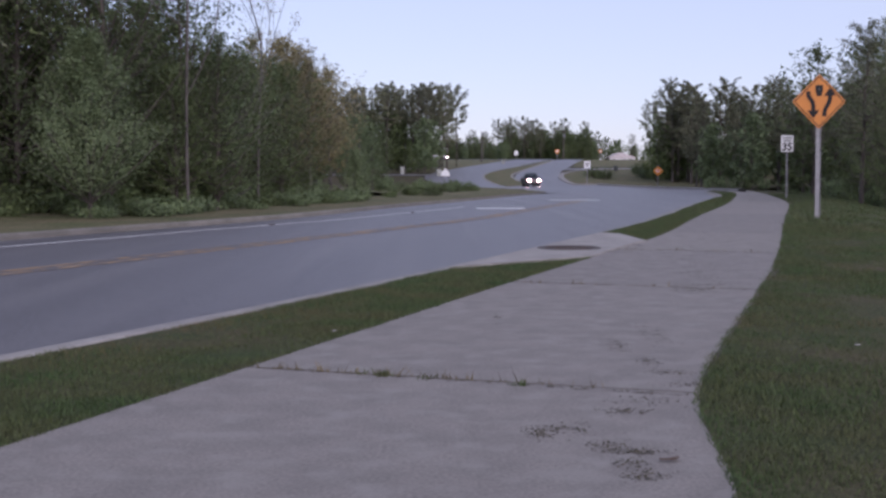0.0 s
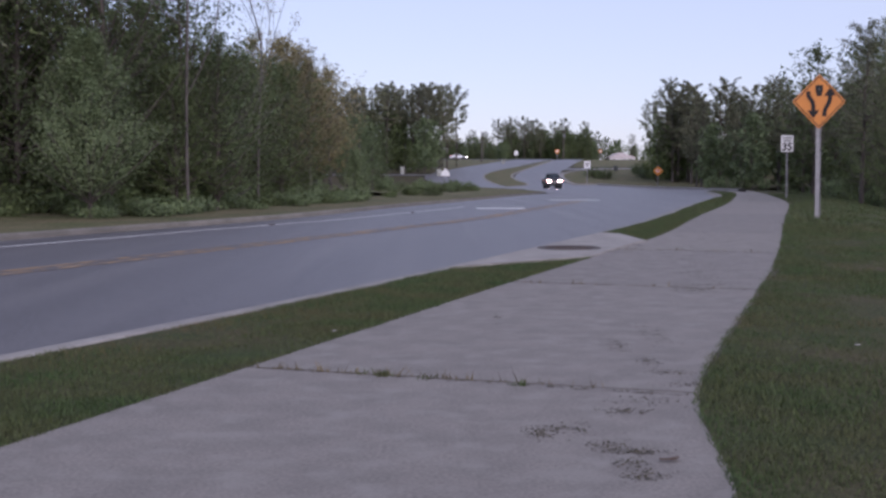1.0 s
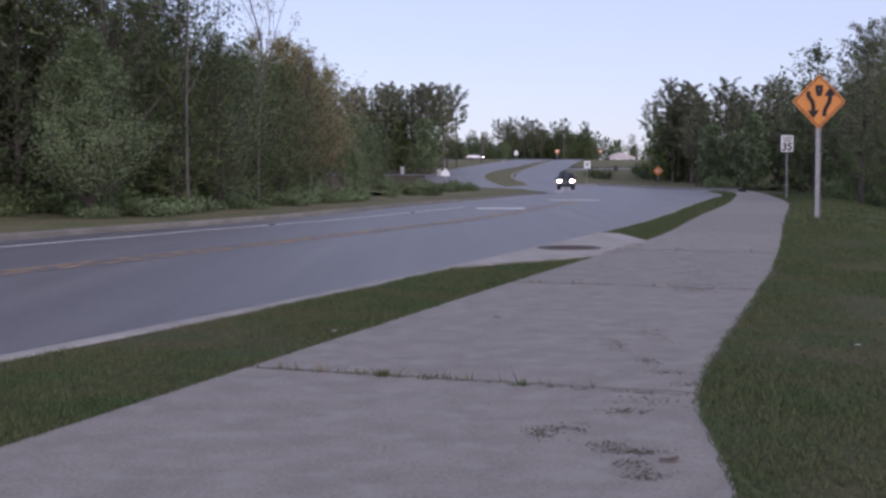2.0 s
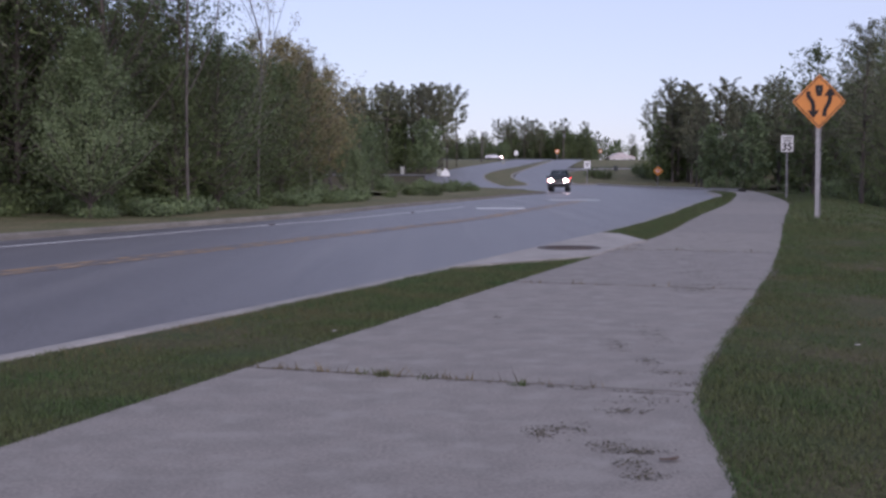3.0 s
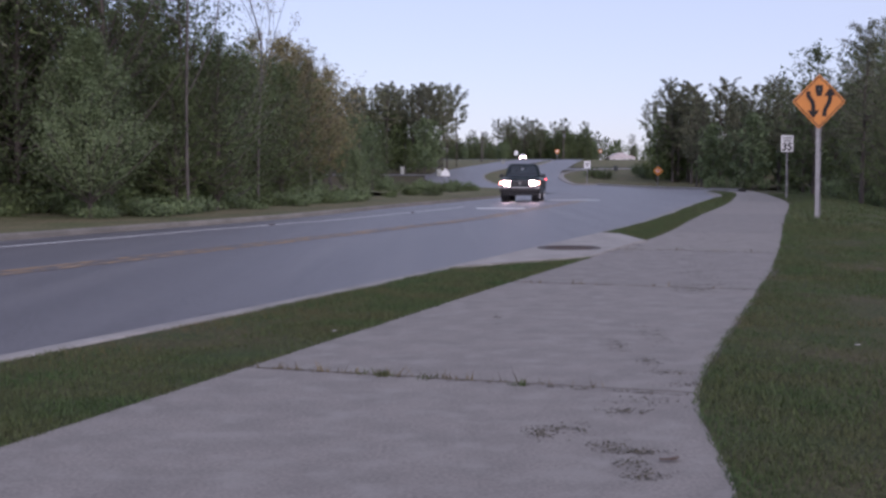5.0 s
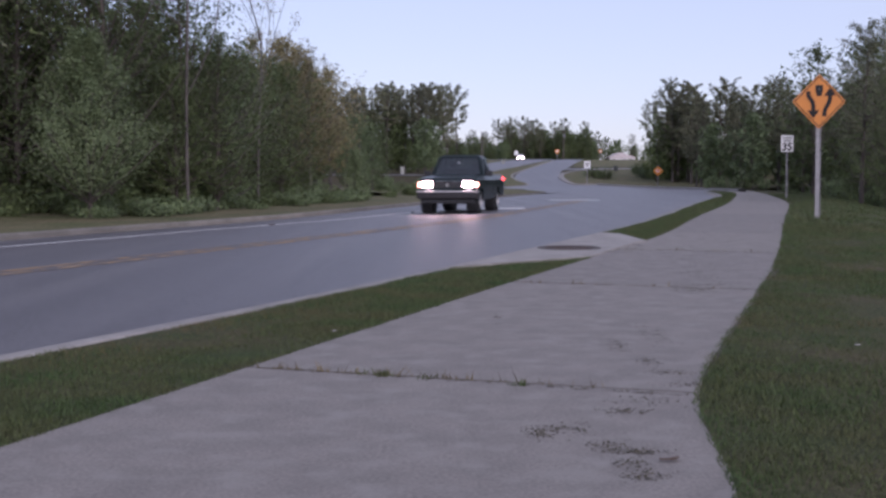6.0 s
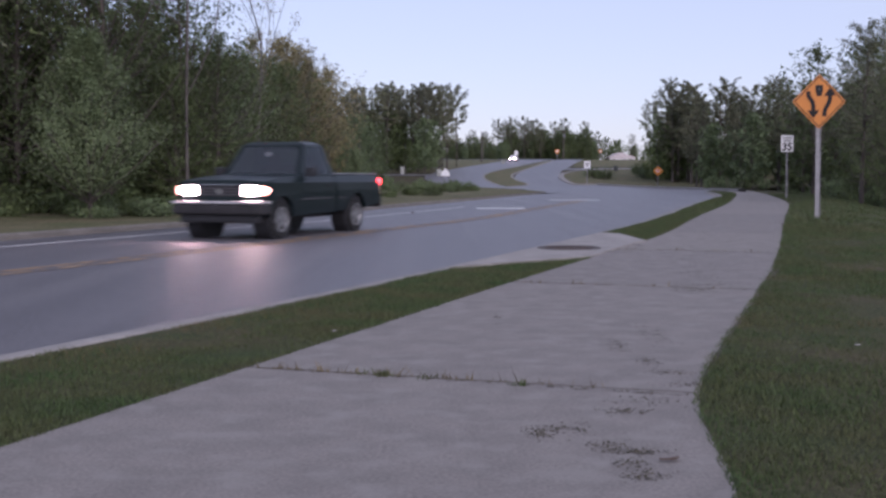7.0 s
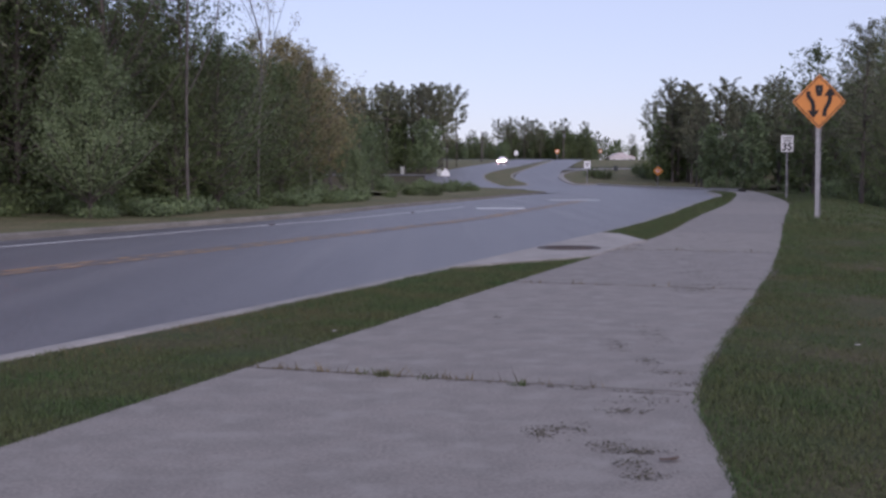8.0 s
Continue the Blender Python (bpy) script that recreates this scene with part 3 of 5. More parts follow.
wood(125, (-40, 3.5), (188, 222), 2.3, far_kinds, (0.25, 0.1, 0.4, 0.25), (0.9, 1.1), lambda x, y: x < (y - 190) * 0.22 - 1.5)
wood(30, (-40, -3), (187, 196), 2.6, far_kinds, (0.6, 0.4, 0, 0), (0.45, 0.7))
wood(40, (2, 19), (318, 345), 2.6, far_kinds, (0.6, 0.3, 0.1, 0), (0.42, 0.6))
wood(70, (-30, 24), (350, 400), 2.6, far_kinds, (0.6, 0.28, 0.08, 0.04), (0.55, 0.78))
wood(80, (21, 47), (352, 395), 2.2, far_kinds, (0.55, 0.2, 0.1, 0.15), (0.76, 1.04))
for x, y, k in ((16.3, 340, 0.83), (20.6, 343, 0.88), (18.3, 347, 0.76)):
    put(far_kinds[2], x, y, land(x, y), 40 * x, k)
wood(30, (44, 75), (390, 440), 3.5, far_kinds, (0.5, 0.4, 0.05, 0.05), (0.7, 1.0))


def beside_path(x, y):
    return 0.94 * (x - np.interp(y, RIGHT_XY[:, 1], RIGHT_XY[:, 0]))


wood(60, (14, 40), (34, 64), 2.5, [front_kinds[0], front_kinds[2], front_kinds[3], front_kinds[1]], (0.35, 0.3, 0.1, 0.25), (0.75, 1.1), lambda x, y: 5.8 < beside_path(x, y) < 10)
put(near_kinds[0], 29.4, 90, land(29.4, 90), 40, 1.28, 0.95)
put(front_kinds[1], 23.5, 62, land(23.5, 62), 10, 0.84)
put(front_kinds[0], 25.6, 65, land(25.6, 65), 200, 0.98)
for x, y, k in ((33, 150.5, 0.95), (34.6, 158, 1.0), (31.2, 154, 0.9)):
    put(far_kinds[3], x, y, land(x, y), 31 * x, k)
for x, y, k in ((36.8, 124, 0.95), (35.9, 118, 0.82), (38.5, 121, 0.9)):
    put(near_kinds[3], x, y, land(x, y), 47 * x, k)
wood(150, (14, 60), (34, 86), 2.5, [near_kinds[0], near_kinds[2], near_kinds[3], near_kinds[1]], (0.3, 0.2, 0.25, 0.25), (0.85, 1.22), lambda x, y: 6.3 < beside_path(x, y) < 14)
wood(150, (20, 60), (86, 125), 2.5, [near_kinds[0], near_kinds[2], near_kinds[3], near_kinds[1]], (0.14, 0.12, 0.58, 0.16), (0.72, 0.95), lambda x, y: 6.5 < beside_path(x, y) < 15)
wood(70, (27, 60), (112, 140), 2.4, far_kinds, (0.12, 0.13, 0.35, 0.4), (0.7, 0.9), lambda x, y: x > 30)
wood(70, (30, 75), (152, 190), 3.0, far_kinds, (0.25, 0.2, 0.3, 0.25), (0.7, 1.0), lambda x, y: x > 27.5 + (y - 152) * 0.17)
wood(60, (25.8, 38), (151, 172), 2.0, far_kinds, (0.15, 0.15, 0.3, 0.4), (0.75, 1.0), lambda x, y: x > 28.6 + (y - 151) * 0.16)
wood(40, (36, 100), (126, 215), 3.5, far_kinds, (0.45, 0.35, 0.1, 0.1), (0.6, 0.9), lambda x, y: x > 36 + max(0, y - 190) * 1.2 and not 200 < y < 222)
wood(90, (22, 75), (50, 112), 3.0, near_kinds, (0.45, 0.35, 0.1, 0.1), (0.75, 0.95), lambda x, y: 13 < beside_path(x, y) < 24)
wood(90, (33, 62), (98, 150), 1.3, far_kinds, (0.8, 0.1, 0.0, 0.1), (0.55, 0.8), lambda x, y: 9 < beside_path(x, y) < 22)
wood(90, (38, 90), (105, 160), 3.0, far_kinds, (0.5, 0.3, 0.0, 0.2), (0.6, 0.8), lambda x, y: x > 38 + (y - 105) * 0.1)
for x, y, i, k in ((17.2, 46.5, 3, 0.60), (19.3, 49.0, 3, 0.66), (18.2, 45.0, 0, 0.66), (20.8, 53.0, 1, 0.70)):
    put(front_kinds[i], x, y, land(x, y), 61 * x, k)
for k in (*front_kinds, *near_kinds, warm_tree, *far_kinds):
    k.matrix_basis = pose(rng.uniform(-60, -32), rng.uniform(60, 120), -0.3)


# unbroken woods on the horizon
cs, rs = [], []
for i in range(900):
    a = rng.uniform(-1.25, 1.25)
    far = rng.uniform(430, 560)
    x, y = far * math.sin(a) * 1.1 + 20, far * math.cos(a * 0.9) * 0.95
    if y < 330 or -120 < x < 160:
        x, y = (x, max(y, 430.0)) if -160 < x < 200 else (x, max(y, 60.0))
    cs.append((x, y, level(y) + rng.uniform(1, 6.5)))
    rs.append(rng.uniform(4, 7))
tagged(new("far_woods", leaf_mesh("far_woods", np.array(cs), np.array(rs), 34000, 0.85, rng, LEAF_MID, 0.55)), "hazy belt of far woods along the horizon", "woods", kind="stuff")


# shrubs and weeds
def make_shrub(name, label, seed, height, radius, leaves, size, mat, category="shrub"):
    r = np.random.default_rng(seed)
    shrub = tagged(new(name), label, category, "roadside shrubs")
    bm = bmesh.new()
    cs = []
    for i in range(18):
        a, q = r.random() * 6.283, radius * r.random() ** 0.6
        tip = Vector((math.cos(a) * q, math.sin(a) * q, height * r.uniform(0.35, 0.95) * (1 - 0.35 * (q / radius) ** 2)))
        limb(bm, [(tip.x * 0.15, tip.y * 0.15, -0.1), (tip.x * 0.6, tip.y * 0.6, tip.z * 0.55), tip], 0.02, 0.006, 4)
        cs += [tuple(tip), tuple(tip * 0.65)]
    part("branchwork", bm, BARK, shrub)
    ob = new("foliage", leaf_mesh("foliage", np.array(cs), np.full(len(cs), radius * 0.3), leaves, size, r, mat, 0.9))
    ob["kind"] = "stuff"
    ob.parent = shrub
    return shrub


shrub_a = make_shrub("shrub", "dense dark green roadside shrub", 51, 1.5, 1.1, 750, 0.095, LEAF_MID)
shrub_b = make_shrub("shrub", "loose light green shrub at the woods' edge", 52, 1.9, 1.0, 750, 0.095, LEAF_LIGHT)
weed = make_shrub("weed_clump", "low pale green weeds on the verge", 53, 0.55, 0.7, 900, 0.05, LEAF_LIGHT, "weeds")
for i in range(70):
    s = rng.uniform(14, 95)
    lat = np.interp(s, (0, 24, 35, 52, 60, 77, 88, 110), (16.7, 16.9, 18.3, 20.5, 22, 26, 29, 36)) + rng.random() * 4.5
    x, y = at(s, lat)
    put((shrub_a, shrub_a, shrub_a, shrub_b)[i % 4], x, y, level(y) - 0.1, rng.uniform(0, 360), rng.uniform(0.3, 0.62))
for i in range(40):
    x, y = at(rng.uniform(16, 34), 18.6 + 3.5 * rng.random())
    put(shrub_a, x, y, level(y) - 0.2, rng.uniform(0, 360), rng.uniform(0.6, 1.0))
for i in range(26):
    x, y = at(*((s := rng.uniform(22, 46)), np.interp(s, (0, 24, 35, 52), (16.2, 16.5, 17.9, 20.6)) + rng.random()))
    put(weed, x, y, level(y) - 0.02, rng.uniform(0, 360), rng.uniform(0.6, 1.1))
for i in range(22):
    x, y = rng.uniform(-6, 1.5), rng.uniform(92, 112)
    put((shrub_a, shrub_b)[i % 2], x, y, level(y) - 0.1, rng.uniform(0, 360), rng.uniform(0.45, 0.85))
for i in range(34):
    x, y = rng.uniform(22, 45), rng.uniform(160, 196)
    if y < 152 + (x - 17) * 1.6 + 8 and x > 19 + (y - 160) * 0.25:
        put((shrub_a, shrub_a, shrub_b)[i % 3], x, y, level(y), rng.uniform(0, 360), rng.uniform(0.8, 1.5))
for i in range(90):
    y = rng.uniform(26, 125)
    x = np.interp(y, RIGHT_XY[:, 1], RIGHT_XY[:, 0]) + rng.uniform(5, 9)
    put((shrub_a, shrub_b)[i % 2], x, y, bank(x, y) - 0.1, rng.uniform(0, 360), rng.uniform(0.6, 1.3))
for x, y in ((26.6, 113.5), (27.9, 114.2), (29.2, 113.4), (30.6, 114.0), (28.5, 116.0), (31.8, 112.0)):
    put(shrub_b, x, y, level(y) - 0.2, 50 * x, 0.8)
shrub_a.matrix_basis, shrub_b.matrix_basis, weed.matrix_basis = pose(-9.5, 33.5, -0.2), pose(-8.7, 36.5, -0.2), pose(-6.9, 35.6, -0.03)


# ---- grass ----
def blades(name, spots, mat, label, tall=(0.012, 0.032), wide=0.0026):
    """Leaning blades, one face each; spots are rows of x, y, z, size."""
    n = len(spots)
    r = np.random.default_rng(len(name) + n)
    h = r.uniform(*tall, n) * spots[:, 3]
    a = r.uniform(0, 2 * np.pi, n)
    side = np.stack([np.cos(a), np.sin(a), 0 * a], 1) * (wide * spots[:, 3:4] * r.uniform(0.7, 1.3, n)[:, None])
    b = r.uniform(0, 2 * np.pi, n)
    bend = np.stack([np.cos(b), np.sin(b), 0 * b], 1) * (h * r.uniform(0.1, 1.1, n))[:, None]
    p = spots[:, :3]
    up = np.zeros((n, 3))
    up[:, 2] = h
    v = np.stack([p - side, p + side, p + up + bend], 1).reshape(-1, 3)
    me = bpy.data.meshes.new(name)
    me.vertices.add(3 * n)
    me.vertices.foreach_set("co", v.ravel())
    me.loops.add(3 * n)
    me.loops.foreach_set("vertex_index", np.arange(3 * n))
    me.polygons.add(n)
    me.polygons.foreach_set("loop_start", np.arange(0, 3 * n, 3))
    me.polygons.foreach_set("loop_total", np.full(n, 3))
    me.materials.append(mat)
    me.update()
    return tagged(new(name, me), label, "grass", kind="stuff")


LEVEL_Y = np.arange(-80, 420, 0.5)
LEVEL_Z = np.array([level(y) for y in LEVEL_Y])


def levels(x, y):
    return np.interp(y, LEVEL_Y, LEVEL_Z) - 0.005


def soft_steps(x):
    x = np.clip(x, 0, 1)
    return x * x * (3 - 2 * x)


def banks(x, y):
    d = 0.94 * (x - np.interp(y, RIGHT_XY[:, 1], RIGHT_XY[:, 0]))
    rise = 0.12 * soft_steps((y - 30) / 25) * (1 - soft_steps((y - 70) / 20))
    return np.interp(y, LEVEL_Y, LEVEL_Z) + rise * soft_steps(d / 2) - 0.02 * np.maximum(0, d) - 1.7 * soft_steps((d - 1.5) / 8)


def patches(x, y, seed):
    """Soft random patches, about -1 to 1."""
    r = np.random.default_rng(seed)
    total = 0
    for k, amount in ((1.1, 0.5), (2.3, 0.45), (5.0, 0.35), (11.0, 0.3)):
        for _ in range(3):
            a, q = r.uniform(0, 6.283), r.uniform(0, 6.283)
            total = total + amount * 0.6 * np.sin(k * (x * math.cos(a) + y * math.sin(a)) * r.uniform(0.7, 1.3) + q)
    return total


def scatter(count, s_range, power, edge_a, edge_b, height, keep=1.0, over=0.03, seed=1):
    r = np.random.default_rng(count)
    la, lb = np.array(edge_a), np.array(edge_b)
    ca, cb = la @ U, lb @ U
    s = s_range[0] + (s_range[1] - s_range[0]) * r.random(count) ** power
    f = r.uniform(-over, 1 + over, count)
    x = np.interp(s, ca, la[:, 0]) * (1 - f) + np.interp(s, cb, lb[:, 0]) * f
    y = np.interp(s, ca, la[:, 1]) * (1 - f) + np.interp(s, cb, lb[:, 1]) * f
    patch = patches(x, y, seed)
    ch, lat = x * U[0] + y * U[1], x * V[0] + y * V[1]
    apron = (ch > 12.3) & (ch < 20.3) & (lat > 2.9) & (lat > np.interp(ch, (12, 14.35, 17.9, 20.0), (4.3, 3.1, 3.0, 3.9)) - 0.02)
    ok = (patch * 0.6 + keep > r.random(count)) & ~apron
    size = 1 + 0.3 * patch.clip(-1, 1) + 0.03 * np.clip(s - 6, 0, 20)
    return np.stack([x, y, height(x, y) - 0.004, size], 1)[ok]


INNER = [np.array(p) + np.array((3.6, -1.0)) for p in WALK_RIGHT]
WIDER = [np.array(p) + np.array((5.5, -1.5)) for p in WALK_RIGHT]
STRIP_PATH = WALK_LEFT[:len(STRIP_ROAD)]
blades("strip_grass", scatter(210000, (2, 30), 1.7, STRIP_ROAD, STRIP_PATH, levels, 1.1, 0.02, 3), BLADE, "short mown grass with uneven green tufts")
blades("bank_grass", scatter(340000, (1.5, 26), 2.0, WALK_RIGHT, INNER, banks, 0.95, 0.004, 4), BLADE, "short mown grass on the bank, thin in places")
blades("bank_edge_tufts", scatter(16000, (1.5, 30), 1.5, WALK_RIGHT, [np.array(p) + np.array((0.30, -0.1)) for p in WALK_RIGHT], banks, 0.6, 0.03, 6), BLADE, "longer green tufts along the edge of the footpath", (0.016, 0.04))
blades("bank_grass_far", scatter(40000, (24, 75), 1.3, WALK_RIGHT, WIDER, banks, 0.8, 0.0, 4), BLADE, "mown grass on the far part of the bank", (0.03, 0.07), 0.006)
blades("strip_grass_far", scatter(16000, (28, 85), 1.3, STRIP_ROAD, STRIP_PATH, levels, 1.0, 0.0, 3), BLADE, "short grass on the far part of the strip", (0.02, 0.05), 0.006)
blades("bank_straw", scatter(70000, (1.5, 26), 1.8, WALK_RIGHT, INNER, banks, 0.45, 0.0, 9), STRAW, "dry straw-coloured blades among the grass", (0.008, 0.024), 0.0022)
blades("strip_straw", scatter(30000, (2, 26), 1.6, STRIP_ROAD, STRIP_PATH, levels, 0.4, 0.0, 8), STRAW, "dry blades among the grass of the strip", (0.008, 0.026), 0.0022)
JOINT = []
for s, lo, hi, m in ((5.4, 0.06, 0.50, 130), (5.4, 0.5, 0.78, 40), (10.65, 0.02, 0.9, 60), (15.9, 0.0, 0.9, 60)):
    for _ in range(m):
        f = lo + (hi - lo) * rng.choice((0.05, 0.12, 0.3, 0.42, 0.62, 0.7, 0.92)) + rng.normal() * 0.02
        a, b = lerp_line(WALK_LEFT, s), lerp_line(WALK_RIGHT, s + 0.1)
        p = a + (b - a) * f + rng.normal(size=2) * 0.012
        JOINT.append((*p, -0.01, rng.uniform(0.7, 1.5)))
blades("joint_grass", np.array(JOINT), STRAW, "dry weeds in the joints of the footpath", (0.015, 0.055), 0.004)
TUFT = np.array([(*(np.array(at(5.4, lat)) + rng.normal(size=2) * 0.022), -0.005, rng.uniform(0.7, 1.2)) for lat in [2.30] * 90 + [2.42] * 25 + [1.55] * 40 + [2.05] * 20])
blades("joint_tufts", TUFT, BLADE, "dark green tufts in a joint of the footpath", (0.015, 0.05), 0.004)


# ---- storm drain ----
PAD = [at(12.0, 4.30), at(14.35, 3.16), at(17.35, 3.16), at(17.9, 3.05), at(20.0, 3.9), at(20.3, 4.30)]
bm = bmesh.new()
f = bm.faces.new([bm.verts.new((x, y, 0.012)) for x, y in PAD])
r = bmesh.ops.extrude_face_region(bm, geom=[f])
bmesh.ops.translate(bm, vec=(0, 0, -0.15), verts=[g for g in r["geom"] if isinstance(g, bmesh.types.BMVert)])
bmesh.ops.bevel(bm, geom=bm.edges[:], offset=0.012, segments=2, affect="EDGES")
structure("drain_apron", bm_mesh("drain_apron", bm, CURB_CONCRETE), "pale cast concrete apron of a storm drain")
IRON = material("rusty_iron", (0.075, 0.055, 0.048), 0.6, metal=0.5, second=(0.05, 0.04, 0.036), scale=9, fine=60, bump=0.3, bump_scale=60)
cover = tagged(new("manhole_cover"), "round rusty iron manhole cover in a concrete apron", "manhole cover")
cover.matrix_basis = pose(1.80, 16.1, 0.012)
bm = rod((0, 0, -0.03), (0, 0, 0.006), 0.40, 0.395, 40)
for i in range(-4, 5):
    w = math.sqrt(max(0, 0.36 ** 2 - (i * 0.08) ** 2))
    box(-w, w, i * 0.08 - 0.012, i * 0.08 + 0.012, 0.004, 0.011, 0, bm)
part("lid", bm, IRON, cover)
bm = bmesh.new()
rings = [[bm.verts.new((q * math.cos(2 * math.pi * k / 40), q * math.sin(2 * math.pi * k / 40), z)) for k in range(40)] for q, z in ((0.405, -0.03), (0.405, 0.008), (0.45, 0.010), (0.455, -0.02))]
for a, b in zip(rings, rings[1:]):
    for k in range(40):
        bm.faces.new((a[k], a[(k + 1) % 40], b[(k + 1) % 40], b[k]))
part("rim", bm, IRON, cover)


# ---- paint and markers on the road ----
def patch_on_road(name, x0, x1, y0, y1, mat):
    """A worn painted bar laid on the road."""
    n = 9
    verts, faces = [], []
    for j in range(2):
        for i in range(n):
            x, y = x0 + (x1 - x0) * i / (n - 1), (y0, y1)[j] + 0.05 * noise.noise((i * 0.7, j * 5, x0))
            verts.append((x, y, road_height(x, y) + 0.006))
    faces = [(i, i + 1, n + i + 1, n + i) for i in range(n - 1)]
    return structure(name, mesh_of(name, verts, faces, mat), "", road)


NC, FC = np.array(NEAR_CURB), np.array(FAR_CURB)


def road_height(x, y):
    if y > 90:
        return level(y) + 0.055
    d = np.linalg.norm(NC - np.array((x, y)), axis=1)
    i = int(d.argmin())
    f = min(1, max(0, d[i] / np.linalg.norm(FC[i] - NC[i])))
    h = crown(x, y, f)
    return h + (level(y) + 0.055 - h) * soft_step((y - 80) / 10)


patch_on_road("arrow_bar", 1.1, 2.7, 36.4, 38.1, WHITE_PAINT)
patch_on_road("arrow_bar", 5.0, 7.4, 52.4, 54.4, WHITE_PAINT)
marker = tagged(new("road_reflector"), "small raised road reflector on the white line", "road reflector", "lane reflectors")
bm = box(-0.05, 0.05, -0.05, 0.05, -0.005, 0.018, 0.008)
part("housing", bm, material("marker_plastic", (0.12, 0.11, 0.11), 0.5, bump=0), marker)
part("lens", box(-0.04, 0.04, -0.055, -0.045, 0.002, 0.014, 0.002), material("marker_lens", (0.35, 0.30, 0.28), 0.2, bump=0), marker)
for i, s in enumerate((13.6, 22.2, 30.8)):
    x, y = at(s, np.interp(s, (13.6, 22, 31), (12.2, 12.1, 12.15)))
    m = pose(x, y, road_height(x, y) + 0.006, 0, 0, -20)
    if i == 0:
        marker.matrix_basis = m
    else:
        copy_thing(marker, m)


# ---- signs ----
def sign_post(name, label, x, y, z0, top, width, lean=0.0, turn=0.0, category="road sign", group="road signs"):
    s = tagged(new(name), label, category, group)
    s.matrix_basis = pose(x, y, z0, 0, lean, turn)
    bm = box(-width / 2, width / 2, -0.012, 0.0, -0.4, top, 0.003)
    for sx in (-1, 1):
        box(sx * width / 2 - 0.006, sx * width / 2 + 0.006, -0.04, -0.012, -0.4, top, 0, bm)
    part("post", bm, GALVANISED, s, "galvanised steel channel post")
    return s


def diamond(h, cz, y0, y1, corner=0.05):
    pts = []
    for k in range(4):
        a = math.pi / 2 * k
        for d in (-0.5, -0.25, 0, 0.25, 0.5):
            c = Vector((math.cos(a), math.sin(a))) * (h - corner * 1.4142)
            pts.append((c.x + corner * math.cos(a + d * math.pi / 2), cz + c.y + corner * math.sin(a + d * math.pi / 2)))
    return plate(pts, 0, y0, y1)


def stroke(points, width, y0, y1, head=0.0, head_len=0.0):
    """A flat bent bar with an arrow head at its end."""
    p = spline([np.array(q, float) for q in points], 6)
    a, b = sides(p, width / 2)
    d = np.array(p[-1]) - np.array(p[-2])
    d /= np.linalg.norm(d)
    n = np.array((d[1], -d[0]))
    out = list(a)
    if head:
        out += [p[-1] + n * head, p[-1] + d * head_len, p[-1] - n * head]
    out += list(b)[::-1]
    return plate([tuple(q) for q in out], 0, y0, y1)


def hollow_diamond(h, w, cz, y0, y1):
    bm = bmesh.new()
    ring = [[bm.verts.new((math.cos(k * math.pi / 2) * q, y, cz + math.sin(k * math.pi / 2) * q)) for k in range(4)] for q, y in ((h, y0), (h, y1), (h - w, y1), (h - w, y0))]
    for i in range(4):
        a, b = ring[i], ring[(i + 1) % 4]
        for k in range(4):
            bm.faces.new((a[k], a[(k + 1) % 4], b[(k + 1) % 4], b[k]))
    return bm


big = sign_post("warning_sign", "orange diamond sign with two black arrows on a grey post", 9.13, 27.6, bank(9.13, 27.6), 3.25, 0.11, -0.5, 3)
CZ = 2.85
panel = part("panel", diamond(0.665, CZ, -0.048, -0.043), SIGN_ORANGE, big, "orange reflective panel")
part("border", hollow_diamond(0.62, 0.032, CZ, -0.0505, -0.0485), SIGN_BLACK, panel)
part("median_symbol", plate([(-0.095, CZ + 0.40), (0.095, CZ + 0.40), (0.095, CZ + 0.26), (0.055, CZ + 0.13), (-0.055, CZ + 0.13), (-0.095, CZ + 0.26)], 0.0, -0.0505, -0.0485), SIGN_BLACK, panel)
part("down_arrow", stroke([(-0.27, CZ + 0.25), (-0.255, CZ + 0.13), (-0.17, CZ + 0.0), (-0.145, CZ - 0.10), (-0.14, CZ - 0.21)], 0.105, -0.0505, -0.0485, 0.15, 0.2), SIGN_BLACK, panel)
part("up_arrow", stroke([(0.135, CZ - 0.36), (0.15, CZ - 0.2), (0.235, CZ - 0.04), (0.265, CZ + 0.06), (0.265, CZ + 0.14)], 0.105, -0.0505, -0.0485, 0.15, 0.2), SIGN_BLACK, panel)
for z in (CZ - 0.3, CZ + 0.3):
    part("bolt", rod((0, -0.051, z), (0, -0.055, z), 0.014, 0.012, 8), GALVANISED, panel)


def lettering(text, size, x, z, y, owner):
    cu = bpy.data.curves.new("digits", "FONT")
    cu.body, cu.size, cu.extrude, cu.align_x, cu.offset = text, size, 0.001, "CENTER", 0.014
    ob = new("digits", cu)
    me = bpy.data.meshes.new_from_object(ob.evaluated_get(bpy.context.evaluated_depsgraph_get()))
    bpy.data.objects.remove(ob)
    me.transform(pose(x, y, z, 90))
    me.materials.clear()
    me.materials.append(SIGN_BLACK)
    ob = new("digits", me)
    ob.parent = owner
    return ob


def round_rect(w, h, cz, r=0.04):
    return [(sx * (w / 2 - r) + r * math.cos(a), cz + sz * (h / 2 - r) + r * math.sin(a)) for sx, sz, a0 in ((1, 1, 0), (-1, 1, 90), (-1, -1, 180), (1, -1, 270)) for a in (radians(a0 + d) for d in (0, 30, 60, 90))]


